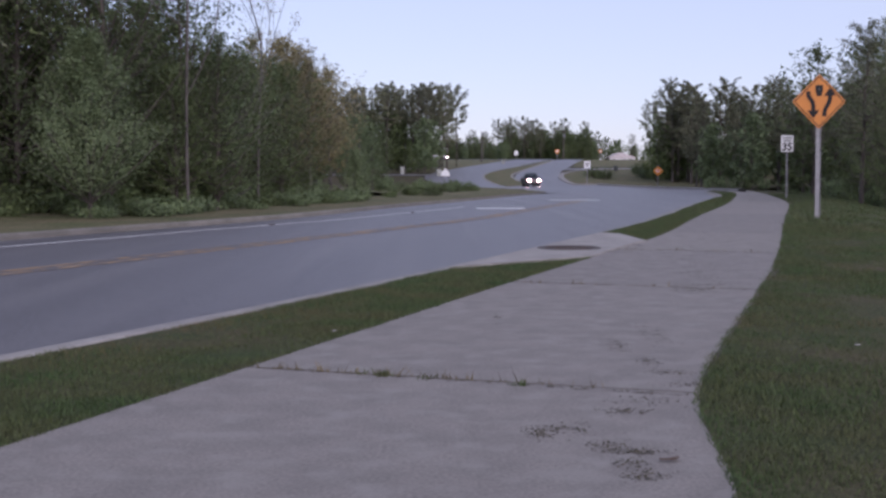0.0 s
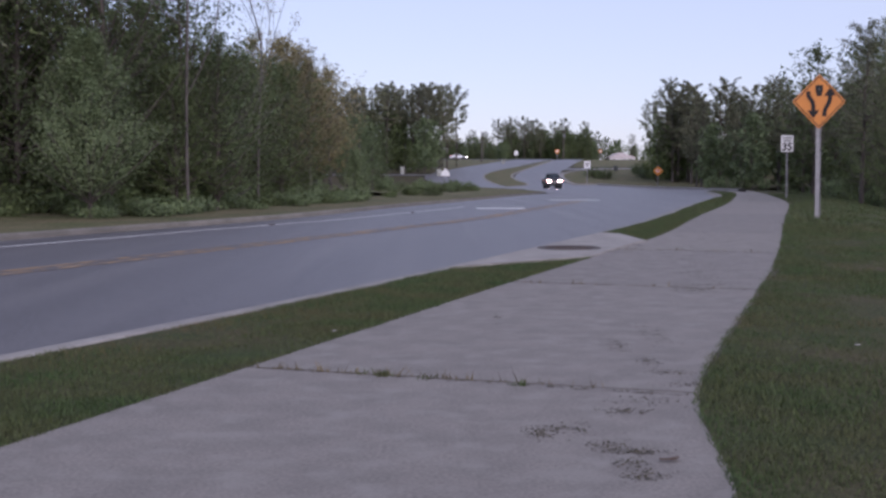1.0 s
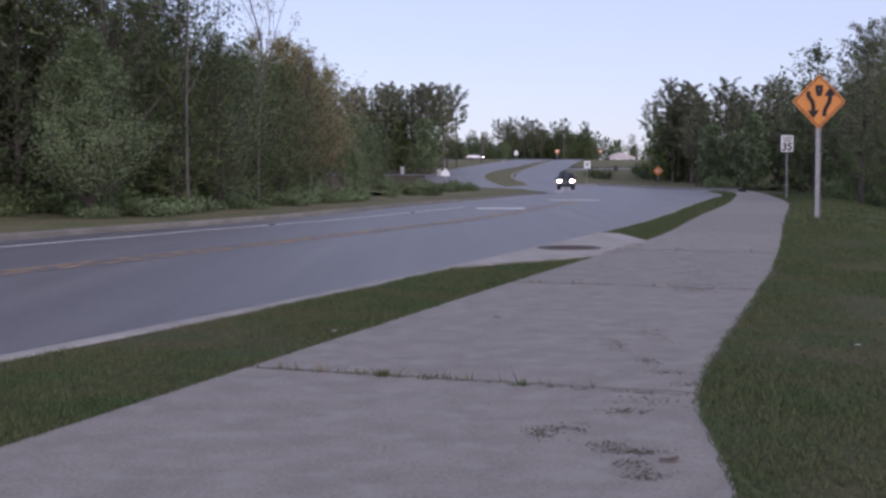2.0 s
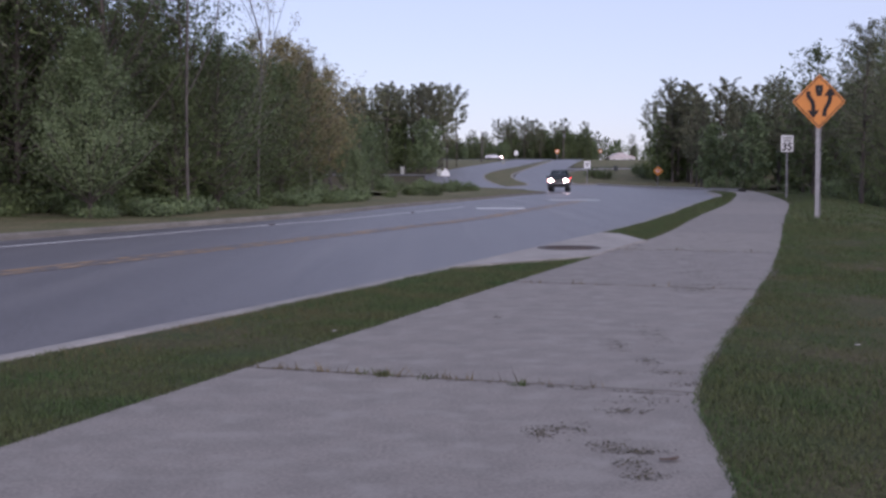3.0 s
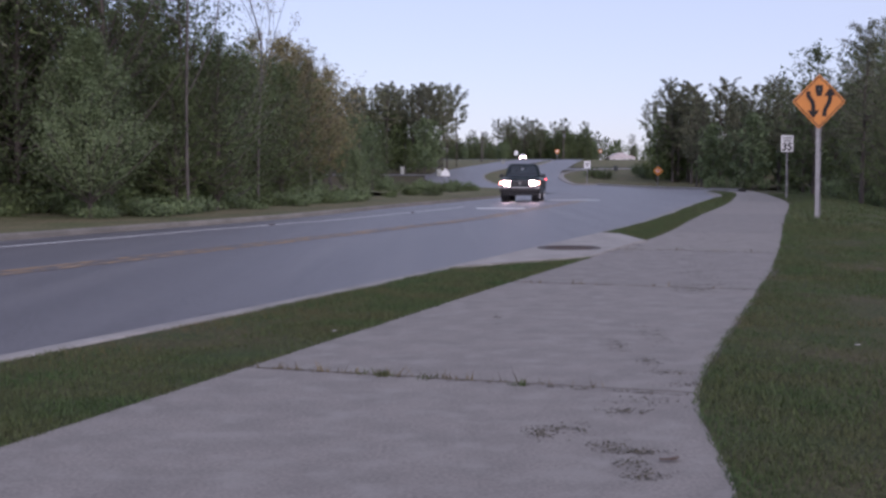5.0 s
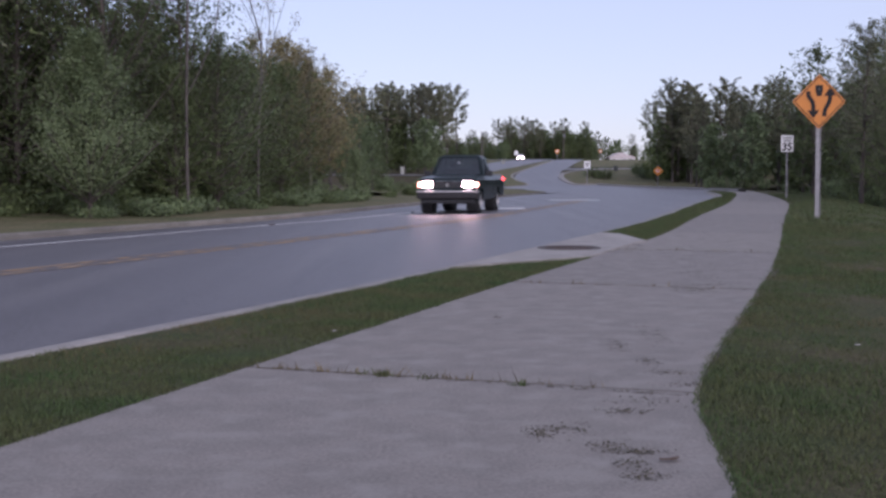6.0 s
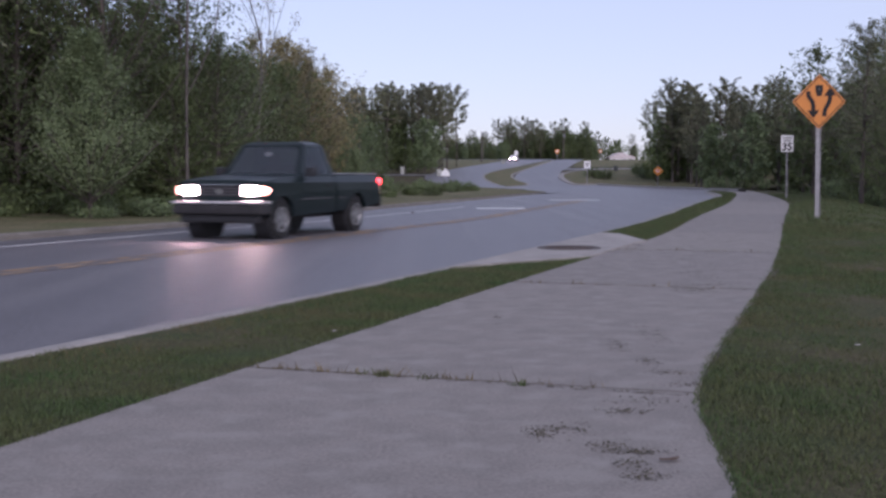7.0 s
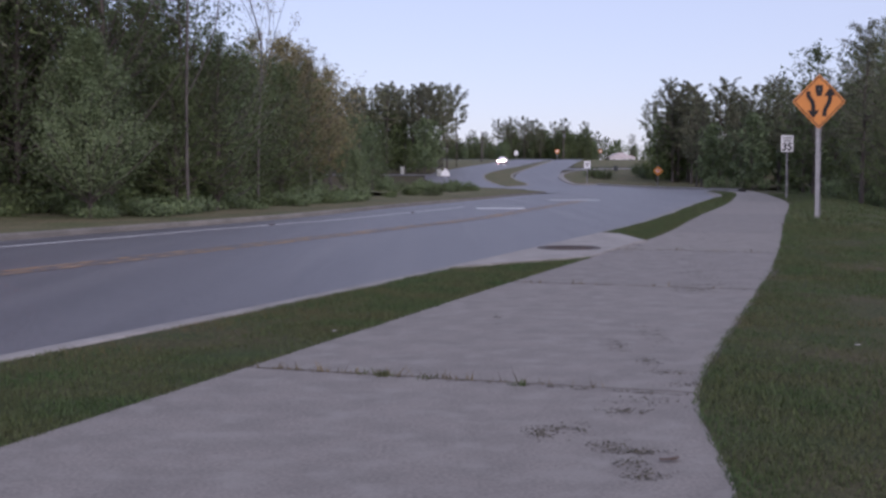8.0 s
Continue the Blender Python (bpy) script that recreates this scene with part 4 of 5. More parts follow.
limit = sign_post("speed_sign", "white 35 speed limit sign on a thin steel post", 17.05, 56.2, bank(17.05, 56.2), 3.0, 0.075, -0.5, 6)
CZ2 = 2.74
lp = part("panel", plate(round_rect(0.64, 0.80, CZ2), 0, -0.045, -0.041), SIGN_WHITE, limit)
lettering("35", 0.52, 0, CZ2 - 0.33, -0.047, lp)
for z, w in ((CZ2 + 0.28, 0.46), (CZ2 + 0.14, 0.40)):
    part("text_bar", box(-w / 2, w / 2, -0.048, -0.046, z - 0.035, z + 0.035), material("faded_print", (0.2, 0.2, 0.2), 0.5, bump=0), lp)

far_orange = sign_post("warning_sign", "distant orange diamond warning sign with a pale centre", 27.7, 146.0, level(146), 2.7, 0.12)
fp = part("panel", diamond(0.66, 1.95, -0.05, -0.045), SIGN_ORANGE, far_orange)
part("symbol", plate([(-0.3, 2.05), (-0.12, 2.2), (0, 2.05), (0.12, 2.2), (0.3, 2.05), (0.0, 1.7)], 0, -0.054, -0.051), SIGN_WHITE, fp)
part("symbol_dot", rod((0, -0.0565, 1.98), (0, -0.055, 1.98), 0.14, 0.14, 12), SIGN_RED, fp)

far_white = sign_post("regulatory_sign", "white rectangular sign on a grey post by the kerb", 19.2, 151.0, level(151) + 0.1, 3.0, 0.12)
fw = part("panel", plate(round_rect(0.85, 1.0, 2.55), 0, -0.05, -0.045), SIGN_WHITE, far_white)
part("symbol", plate([(-0.28, 2.75), (0.28, 2.75), (0.12, 2.45), (0.05, 2.2), (-0.05, 2.2), (-0.12, 2.45)], 0, -0.054, -0.051), material("grey_print", (0.35, 0.35, 0.35), 0.5, bump=0), fw)
hill_white = sign_post("regulatory_sign", "small white sign on the hill's median", 18.6, 288, level(288), 2.3, 0.14)
part("panel", plate(round_rect(0.95, 1.1, 1.75), 0, -0.05, -0.045), SIGN_WHITE, hill_white)
for x, y, w in ((30.3, 301, 1.25), (41.6, 300, 0.95)):
    s = sign_post("round_sign", "red and white sign on a post at the hilltop", x, y, level(y), 2.7, 0.16)
    p = part("panel", rod((0, -0.05, 2.2), (0, -0.045, 2.2), w / 2, w / 2, 8), SIGN_ORANGE, s)
    part("centre", rod((0, -0.056, 2.2), (0, -0.051, 2.2), w * 0.26, w * 0.26, 8), SIGN_WHITE, p)


# ---- poles, cabinets and the house on the hill ----
def utility_pole(x, y, h, label, arm=True):
    pole = tagged(new("utility_pole"), label, "utility pole", "utility poles")
    pole.matrix_basis = pose(x, y, level(y), 0, 0.4, 8)
    part("shaft", rod((0, 0, -0.5), (0, 0, h), 0.17, 0.12, 12), BARK if arm else PALE_BARK, pole)
    if arm:
        part("crossarm", box(-0.9, 0.9, -0.06, 0.06, h - 0.7, h - 0.58, 0.02), BARK, pole)
        for k in (-0.8, -0.3, 0.3, 0.8):
            part("insulator", rod((k, 0, h - 0.58), (k, 0, h - 0.42), 0.05, 0.035, 8), GALVANISED, pole)
        part("transformer", rod((0.0, -0.35, h - 2.2), (0.0, -0.35, h - 1.3), 0.24, 0.24, 14), GALVANISED, pole)


utility_pole(32.0, 301, 8.1, "weathered wooden utility pole with a crossarm and transformer")
utility_pole(8.6, 252, 6.6, "pale leaning wooden pole at the woods' edge", False)

CABINET = material("cabinet_paint", (0.30, 0.31, 0.27), 0.6, second=(0.24, 0.25, 0.22), scale=4)


def cabinet(x, y, w, h, mat, label):
    c = tagged(new("utility_cabinet"), label, "utility cabinet")
    c.matrix_basis = pose(x, y, level(y), 0, 0, 10)
    part("body", box(-w / 2, w / 2, -w / 2, w / 2, -0.1, h, 0.04), mat, c)
    part("cap", box(-w / 2 - 0.03, w / 2 + 0.03, -w / 2 - 0.03, w / 2 + 0.03, h - 0.01, h + 0.06, 0.03), mat, c)
    part("door", box(-w * 0.4, w * 0.4, -w / 2 - 0.02, -w / 2 - 0.004, 0.15, h - 0.12, 0.01), mat, c)


cabinet(29.6, 194, 0.55, 0.95, material("dark_cabinet", (0.06, 0.065, 0.06), 0.6), "dark green utility cabinet among low shrubs")
cabinet(-0.65, 176, 0.75, 1.05, CABINET, "grey utility cabinet behind roadside bushes")
cabinet(-6.6, 184, 0.6, 1.1, CABINET, "small pale utility cabinet by the side street")
cabinet(12.6, 238, 0.55, 0.9, CABINET, "pale marker box on the verge")
well = tagged(new("entrance_marker"), "small white gabled marker by the side street", "marker")
well.matrix_basis = pose(0.35, 168, level(168))
part("panel", plate([(-0.62, 0.35), (0.62, 0.35), (0.62, 0.95), (0.0, 1.55), (-0.62, 0.95)], 0, -0.12, 0.12, 0.02), SIGN_WHITE, well)
for k in (-0.5, 0.5):
    part("leg", box(k - 0.06, k + 0.06, -0.06, 0.06, -0.2, 0.36), BARK, well)

house = tagged(new("house"), "white single-storey house with a pale gabled roof", "house")
house.matrix_basis = pose(57.3, 362, level(362) - 0.2, 0, 0, 0)
SIDING = material("white_siding", (0.78, 0.76, 0.74), 0.6, second=(0.7, 0.68, 0.66), scale=1)
ROOFING = material("pale_roof", (0.62, 0.55, 0.54), 0.7, second=(0.52, 0.46, 0.45), scale=1)
part("wall", box(-4.0, 4.0, 0, 7, -1, 1.75), SIDING, house)
bm = bmesh.new()
prof = [(-4.4, 1.65), (-4.4, 1.8), (-1.0, 3.3), (-0.6, 3.3), (4.4, 1.8), (4.4, 1.65)]
f = bm.faces.new([bm.verts.new((x, -0.4, z)) for x, z in prof])
r = bmesh.ops.extrude_face_region(bm, geom=[f])
bmesh.ops.translate(bm, vec=(0, 7.8, 0), verts=[g for g in r["geom"] if isinstance(g, bmesh.types.BMVert)])
part("roof", bm, ROOFING, house)
GLASS_DARK = material("dark_window", (0.02, 0.022, 0.026), 0.08, bump=0, fine_amount=0)
for k in (-2.6, 0.4, 2.6):
    w = part("window", box(k - 0.45, k + 0.45, -0.03, -0.004, 0.35, 1.35), SIDING, house)
    part("pane", box(k - 0.38, k + 0.38, -0.045, -0.034, 0.42, 1.28), GLASS_DARK, w)


# ---- dirt and litter on the footpath ----
def flakes(name, spots, size, mat, label):
    r = np.random.default_rng(77)
    verts, faces = [], []
    for x, y, sx, sy, n in spots:
        for _ in range(n):
            px, py = x + r.normal() * sx, y + r.normal() * sy
            q = size * r.uniform(0.4, 1.5)
            a0 = r.uniform(0, 6.28)
            base = len(verts)
            for k in range(5):
                a = a0 + k * 1.2566
                w = q * r.uniform(0.5, 1.2)
                verts.append((px + math.cos(a) * w * 1.4, py + math.sin(a) * w, level(py) + 0.006 + r.uniform(0, 0.006)))
            faces.append(tuple(range(base, base + 5)))
    me = mesh_of(name, verts, faces, mat)
    return tagged(new(name, me), label, "debris", kind="stuff")


CLUSTERS = [(0.42, 4.55, 0.04, 0.05, 60), (0.52, 4.62, 0.05, 0.02, 30), (0.66, 4.32, 0.05, 0.04, 50), (0.76, 4.22, 0.07, 0.02, 80), (0.70, 4.05, 0.04, 0.03, 40), (0.72, 3.88, 0.06, 0.04, 60), (0.98, 5.2, 0.10, 0.06, 40),
            (0.82, 4.95, 0.08, 0.03, 50), (0.60, 4.62, 0.03, 0.08, 16), (1.18, 6.3, 0.06, 0.06, 45), (1.22, 5.95, 0.08, 0.04, 50), (1.10, 6.9, 0.05, 0.12, 40), (1.4, 7.4, 0.07, 0.2, 50), (1.25, 5.6, 0.1, 0.03, 30),
            (2.32, 10.35, 0.12, 0.12, 120), (2.6, 10.75, 0.2, 0.03, 60), (2.72, 11.8, 0.12, 0.4, 80), (3.1, 13.2, 0.16, 0.6, 90), (3.7, 15.4, 0.2, 0.9, 110), (4.6, 18.5, 0.25, 1.3, 110), (6.0, 22.5, 0.3, 1.6, 110), (0.42, 8.3, 0.03, 0.1, 16), (2.3, 15.6, 0.3, 0.08, 60), (2.9, 17.1, 0.1, 0.3, 70)]
LITTER = material("leaf_litter", (0.078, 0.068, 0.05), 0.95, second=(0.055, 0.05, 0.036), scale=20, bump=0, island=0.4)
CLUSTERS += [(*at(s, 0.75 + 2.35 * k / 30), 0.04, 0.008, (10, 2, 16, 6)[k % 4]) for s in (5.4, 10.65, 15.9) for k in range(31)]
flakes("path_litter", [(x - 0.02, y, a * 0.8, b * 1.3, int(n * 2.2)) for x, y, a, b, n in CLUSTERS], 0.0036, LITTER, "dark leaf litter and grass clippings on the footpath")
DRY = material("dry_leaf", (0.09, 0.05, 0.03), 0.8, bump=0.2)
leaf = tagged(new("fallen_leaf", bm_mesh("fallen_leaf", stroke([(-0.04, 0), (0, 0.012), (0.03, 0.0)], 0.024, 0, 0.002, 0.012, 0.02), DRY)), "dry brown leaf on the footpath", "leaf")
leaf.matrix_basis = pose(0.83, 4.09, 0.012, 90, 0, 20)
PAPER = material("scrap_paper", (0.36, 0.35, 0.33), 0.8, bump=0.2)
scrap = tagged(new("paper_scrap", bm_mesh("paper_scrap", box(-0.018, 0.018, -0.007, 0.007, 0, 0.006, 0.002), PAPER)), "pale scrap of litter in the grass", "litter")
scrap.matrix_basis = pose(-0.72, 7.42, 0.02, 0, 0, 60)
copy_thing(scrap, pose(2.55, 6.9, bank(2.55, 6.9) + 0.02, 0, 0, 10))

# ---- vehicles ----
PAINT = material("dark_green_paint", (0.004, 0.011, 0.011), 0.32, metal=0.0, second=(0.003, 0.008, 0.009), scale=2, fine_amount=0.05, bump=0, coat=0.05, spec=0.3)
WHITE_CAR = material("white_paint", (0.72, 0.72, 0.72), 0.3, second=(0.68, 0.68, 0.68), scale=2, fine_amount=0.02, bump=0, coat=0.5)
CHROME = material("chrome", (0.55, 0.55, 0.56), 0.15, metal=1.0, fine_amount=0.05, bump=0)
BRUSHED = material("brushed_strip", (0.62, 0.60, 0.60), 0.45, metal=0.6, bump=0.05)
BUMPER = material("bumper_paint", (0.035, 0.033, 0.034), 0.45, bump=0.05, spec=0.3)
BLACK_TRIM = material("black_trim", (0.018, 0.018, 0.02), 0.6, bump=0.1)
GREY_TRIM = material("grey_trim", (0.09, 0.085, 0.09), 0.6, bump=0.1)
RUBBER = material("tyre_rubber", (0.012, 0.012, 0.012), 0.85, bump=0.2)
ALLOY = material("alloy", (0.45, 0.45, 0.45), 0.35, metal=0.8, fine_amount=0.1, bump=0)
CABIN_GLASS = bpy.data.materials.new("clear_tinted_glass")
CABIN_GLASS.use_nodes = True
gn, gl = CABIN_GLASS.node_tree.nodes, CABIN_GLASS.node_tree.links
clear, sheen, pair = gn.new("ShaderNodeBsdfTransparent"), gn.new("ShaderNodeBsdfGlossy"), gn.new("ShaderNodeMixShader")
clear.inputs["Color"].default_value, sheen.inputs["Color"].default_value = (0.5, 0.55, 0.55, 1), (0.9, 0.92, 0.95, 1)
sheen.inputs["Roughness"].default_value, pair.inputs["Fac"].default_value = 0.04, 0.08
gl.new(clear.outputs["BSDF"], pair.inputs[1])
gl.new(sheen.outputs["BSDF"], pair.inputs[2])
gl.new(pair.outputs["Shader"], gn["Material Output"].inputs["Surface"])
UPHOLSTERY = material("red_cloth", (0.07, 0.02, 0.02), 0.9, second=(0.05, 0.016, 0.016), scale=20, bump=0.3)
# Pale grey puts the highlight along the bed top into the rail's colour.
RAIL = material("pale_rail", (0.30, 0.31, 0.33), 0.4, metal=0.3, bump=0.1)
BEAM = glowing("lit_headlight", (1.0, 0.68, 0.60), 72.0)
AMBER = glowing("lit_corner_lamp", (1.0, 0.45, 0.34), 5.0)
SIGNAL = glowing("lit_signal_lamp", (1.0, 0.55, 0.3), 14.0)
TAIL = glowing("lit_tail_lamp", (1.0, 0.06, 0.06), 8.0)


def arc(cx, cz, r, a0, a1, n=10):
    return [(cx + r * math.cos(radians(a0 + (a1 - a0) * k / n)), cz + r * math.sin(radians(a0 + (a1 - a0) * k / n))) for k in range(n + 1)]


def side_solid(outline, y0, y1, shape=None, cuts_z=(), cuts_x=(), bevel=0.0):
    """A solid from a side outline of (x, z), across from y0 to y1, then shaped point by point."""
    bm = plate(outline, 0, y0, y1)
    for z in cuts_z:
        bmesh.ops.bisect_plane(bm, geom=bm.verts[:] + bm.edges[:] + bm.faces[:], plane_co=(0, 0, z), plane_no=(0, 0, 1))
    for x in cuts_x:
        bmesh.ops.bisect_plane(bm, geom=bm.verts[:] + bm.edges[:] + bm.faces[:], plane_co=(x, 0, 0), plane_no=(1, 0, 0))
    if y0 < 0 < y1:
        for y in (-0.45, 0.45):
            bmesh.ops.bisect_plane(bm, geom=bm.verts[:] + bm.edges[:] + bm.faces[:], plane_co=(0, y, 0), plane_no=(0, 1, 0))
    if shape:
        for v in bm.verts:
            v.co = shape(v.co)
    if bevel:
        sharp = [e for e in bm.edges if len(e.link_faces) == 2 and e.calc_face_angle(0) > 0.7]
        bmesh.ops.bevel(bm, geom=sharp, offset=bevel, segments=2, affect="EDGES", clamp_overlap=True)
    return bm


def make_wheel(owner, x, y, r=0.325, wide=0.21, out=1):
    wheel = new("wheel")
    wheel.parent = owner
    wheel.matrix_basis = pose(x, y, r)
    bm = bmesh.new()
    n = 28
    prof = [(r * 0.62, -wide / 2), (r * 0.94, -wide / 2), (r, -wide / 2 + 0.03), (r, wide / 2 - 0.03), (r * 0.94, wide / 2), (r * 0.62, wide / 2)]
    rings = [[bm.verts.new((q * math.cos(2 * math.pi * k / n), w, q * math.sin(2 * math.pi * k / n))) for k in range(n)] for q, w in prof]
    for a, b in zip(rings, rings[1:] + rings[:1]):
        for k in range(n):
            bm.faces.new((a[k], a[(k + 1) % n], b[(k + 1) % n], b[k]))
    part("tyre", bm, RUBBER, wheel, smooth=False)
    part("hub_disc", rod((0, out * 0.0, 0), (0, out * (wide / 2 - 0.06), 0), r * 0.62, r * 0.62, 28), BUMPER, wheel)
    bm = rod((0, out * (wide / 2 - 0.06), 0), (0, out * (wide / 2 + 0.005), 0), r * 0.2, r * 0.14, 14)
    for k in range(5):
        a = k * 2 * math.pi / 5
        m = Matrix.Rotation(a, 4, "Y")
        s = bmesh.ops.create_cube(bm, size=1, matrix=m @ Matrix.Translation((r * 0.38, out * (wide / 2 - 0.03), 0)) @ Matrix.Diagonal((r * 0.52, 0.03, r * 0.22, 1)))
    rim = part("rim", bm, ALLOY, wheel)
    bm = bmesh.new()
    prof = [(r * 0.56, out * (wide / 2 - 0.035)), (r * 0.60, out * (wide / 2 + 0.004)), (r * 0.66, out * (wide / 2 + 0.004)), (r * 0.66, out * (wide / 2 - 0.035))]
    rings = [[bm.verts.new((q * math.cos(2 * math.pi * k / n), w, q * math.sin(2 * math.pi * k / n))) for k in range(n)] for q, w in prof]
    for a, b in zip(rings, rings[1:] + rings[:1]):
        for k in range(n):
            bm.faces.new((a[k], a[(k + 1) % n], b[(k + 1) % n], b[k]))
    part("rim_lip", bm, ALLOY, rim)
    return wheel


def make_pickup():
    t = tagged(new("pickup_truck"), "dark green two-door pickup truck with lit headlights", "pickup truck")

    def tumble(c):
        y = c.y
        inset = 0.10 * min(1, max(0, (c.z - 0.95) / 0.15)) + 0.05 * max(0, (c.x - 0.35) / 0.4) ** 2 + 0.02 * max(0, (0.62 - c.z) / 0.25)
        nose = -0.07 * (abs(y) / 0.87) ** 2 * max(0, (c.x - 0.3) / 0.45)
        dome = 0.03 * (1 - (y / 0.87) ** 2) if c.z > 0.97 and c.x > -0.6 else 0
        return Vector((c.x + nose, y * (1 - inset / 0.87), c.z + dome))

    front = [(0.70, 0.50), (0.74, 0.66), (0.73, 0.90), (0.66, 0.975), (0.2, 1.03), (-0.52, 1.08), (-1.93, 1.09), (-1.93, 0.40), (-0.52, 0.38)] + arc(0.12, 0.335, 0.40, 175, 5) + [(0.60, 0.46)]
    body = part("body", side_solid(front, -0.87, 0.87, tumble, (0.55, 0.80, 0.95), (0.45, -0.52), 0.015), PAINT, t, "dark green painted body")
    # cab: roof, and pillars round the window openings
    bm = bmesh.new()

    def ring(x0, x1, y, z):
        return [bm.verts.new(p) for p in ((x0, y, z), (x0, -y, z), (x1, -y, z), (x1, y, z))]
    b, c = ring(-1.07, -1.81, 0.64, 1.615), ring(-1.18, -1.72, 0.52, 1.685)
    for k in range(4):
        bm.faces.new((b[k], b[(k + 1) % 4], c[(k + 1) % 4], c[k]))
    bm.faces.new(c)
    bm.faces.new(b[::-1])
    bmesh.ops.bevel(bm, geom=bm.edges[:], offset=0.025, segments=2, affect="EDGES")

    cab = part("cab", bm, PAINT, t, "dark green cab with a rounded roof")

    def pillars(side, window):
        outer = [on_cab(u, side) for u in ((0, 0), (1, 0), (1, 1), (0, 1))]
        inner = [on_cab(u, side) for u in window]
        mid = Vector((-1.4, 0, 1.35))
        n = (outer[1] - outer[0]).cross(outer[3] - outer[0]).normalized()
        n = -n if n.dot(mid - outer[0]) < 0 else n
        bm = bmesh.new()
        rows = [[bm.verts.new(v + n * d) for v in q] for q, d in ((outer, 0.0), (inner, 0.0), (inner, 0.035), (outer, 0.035))]
        for a, b in zip(rows, rows[1:] + rows[:1]):
            for j in range(4):
                bm.faces.new((a[j], a[(j + 1) % 4], b[(j + 1) % 4], b[j]))
        part("window_frame", bm, PAINT, cab)

    def pane(name, p, q, thick, mat, owner):
        """A pane over four corners, lifted by its thickness."""
        bm = bmesh.new()
        vs = [Vector(v) for v in p]
        n = (vs[1] - vs[0]).cross(vs[3] - vs[0]).normalized() * q
        lo, hi = [bm.verts.new(v - n * thick * 3) for v in vs], [bm.verts.new(v + n * thick) for v in vs]
        bm.faces.new(lo[::-1])
        bm.faces.new(hi)
        for k in range(4):
            bm.faces.new((lo[k], lo[(k + 1) % 4], hi[(k + 1) % 4], hi[k]))
        bmesh.ops.bevel(bm, geom=bm.edges[:], offset=0.004, segments=1, affect="EDGES")
        return part(name, bm, mat, owner)

    def on_cab(u, side):
        """A point of the cab's side or front: u = (along 0..1, up 0..1)."""
        k, h = u
        lo, hi = {"left": ((-0.66, 0.80), (-1.93, 0.80)), "right": ((-0.66, -0.80), (-1.93, -0.80)), "front": ((-0.66, -0.80), (-0.66, 0.80)), "rear": ((-1.93, -0.80), (-1.93, 0.80))}[side], {"left": ((-1.08, 0.63), (-1.80, 0.63)), "right": ((-1.08, -0.63), (-1.80, -0.63)), "front": ((-1.08, -0.63), (-1.08, 0.63)), "rear": ((-1.80, -0.63), (-1.80, 0.63))}[side]
        p = Vector((*lo[0], 1.07)).lerp(Vector((*lo[1], 1.07)), k)
        q = Vector((*hi[0], 1.63)).lerp(Vector((*hi[1], 1.63)), k)
        return p.lerp(q, h)

    FRONT, REAR, SIDE = ((0.07, 0.05), (0.93, 0.05), (0.92, 0.92), (0.08, 0.92)), ((0.1, 0.15), (0.9, 0.15), (0.9, 0.88), (0.1, 0.88)), ((0.10, 0.06), (0.80, 0.06), (0.78, 0.90), (0.15, 0.90))
    for side, window in (("front", FRONT), ("rear", REAR), ("left", SIDE), ("right", SIDE)):
        pillars(side, window)
    pane("windshield", [on_cab(u, "front") for u in FRONT], 1, 0.004, CABIN_GLASS, cab)
    pane("rear_window", [on_cab(u, "rear") for u in REAR], -1, 0.004, CABIN_GLASS, cab)
    pane("side_window", [on_cab(u, "left") for u in SIDE], -1, 0.004, CABIN_GLASS, cab)
    pane("side_window", [on_cab(u, "right") for u in SIDE], 1, 0.004, CABIN_GLASS, cab)
    seat = part("bench_seat", box(-1.86, -1.70, -0.60, 0.60, 1.08, 1.30, 0.04), UPHOLSTERY, t, "dark red cloth bench seat")
    for y in (-0.34, 0.34):
        part("headrest", box(-1.83, -1.73, y - 0.12, y + 0.12, 1.31, 1.46, 0.03), UPHOLSTERY, seat)
    part("dashboard", box(-1.02, -0.74, -0.68, 0.68, 1.07, 1.13, 0.02), BLACK_TRIM, t)
    bm = bmesh.new()
    tilt = pose(-1.14, 0.34, 1.17, 0, -62, 0)
    turns = [[bm.verts.new(tilt @ Vector(((0.18 + 0.014 * math.cos(q)) * math.cos(p), (0.18 + 0.014 * math.cos(q)) * math.sin(p), 0.014 * math.sin(q)))) for q in (0, 1.57, 3.14, 4.71)] for p in np.arange(20) * math.pi / 10]
    for k in range(20):
        for j in range(4):
            bm.faces.new((turns[k][j], turns[k][(j + 1) % 4], turns[(k + 1) % 20][(j + 1) % 4], turns[(k + 1) % 20][j]))
    part("steering_wheel", bm, BLACK_TRIM, t)
    part("windshield_sticker", box(-0.965, -0.925, -0.05, 0.04, 1.41, 1.49, 0.01), RAIL, cab)
    for s in (1, -1):
        d = part("door", side_solid([(-0.60, 0.50), (-0.60, 1.03), (-0.66, 1.05), (-1.70, 1.05), (-1.74, 1.0), (-1.74, 0.50)], s * 0.872 if s < 0 else 0.860, s * 0.860 if s < 0 else 0.872, tumble, (0.80, 0.95), (), 0.003), PAINT, body)
        part("door_handle", box(-1.66, -1.50, min(s * 0.862, s * 0.885), max(s * 0.862, s * 0.885), 0.88, 0.92, 0.008), BLACK_TRIM, d)
        part("side_mirror", box(-0.88, -0.74, min(s * 0.84, s * 1.02), max(s * 0.84, s * 1.02), 1.06, 1.22, 0.025), BLACK_TRIM, t)
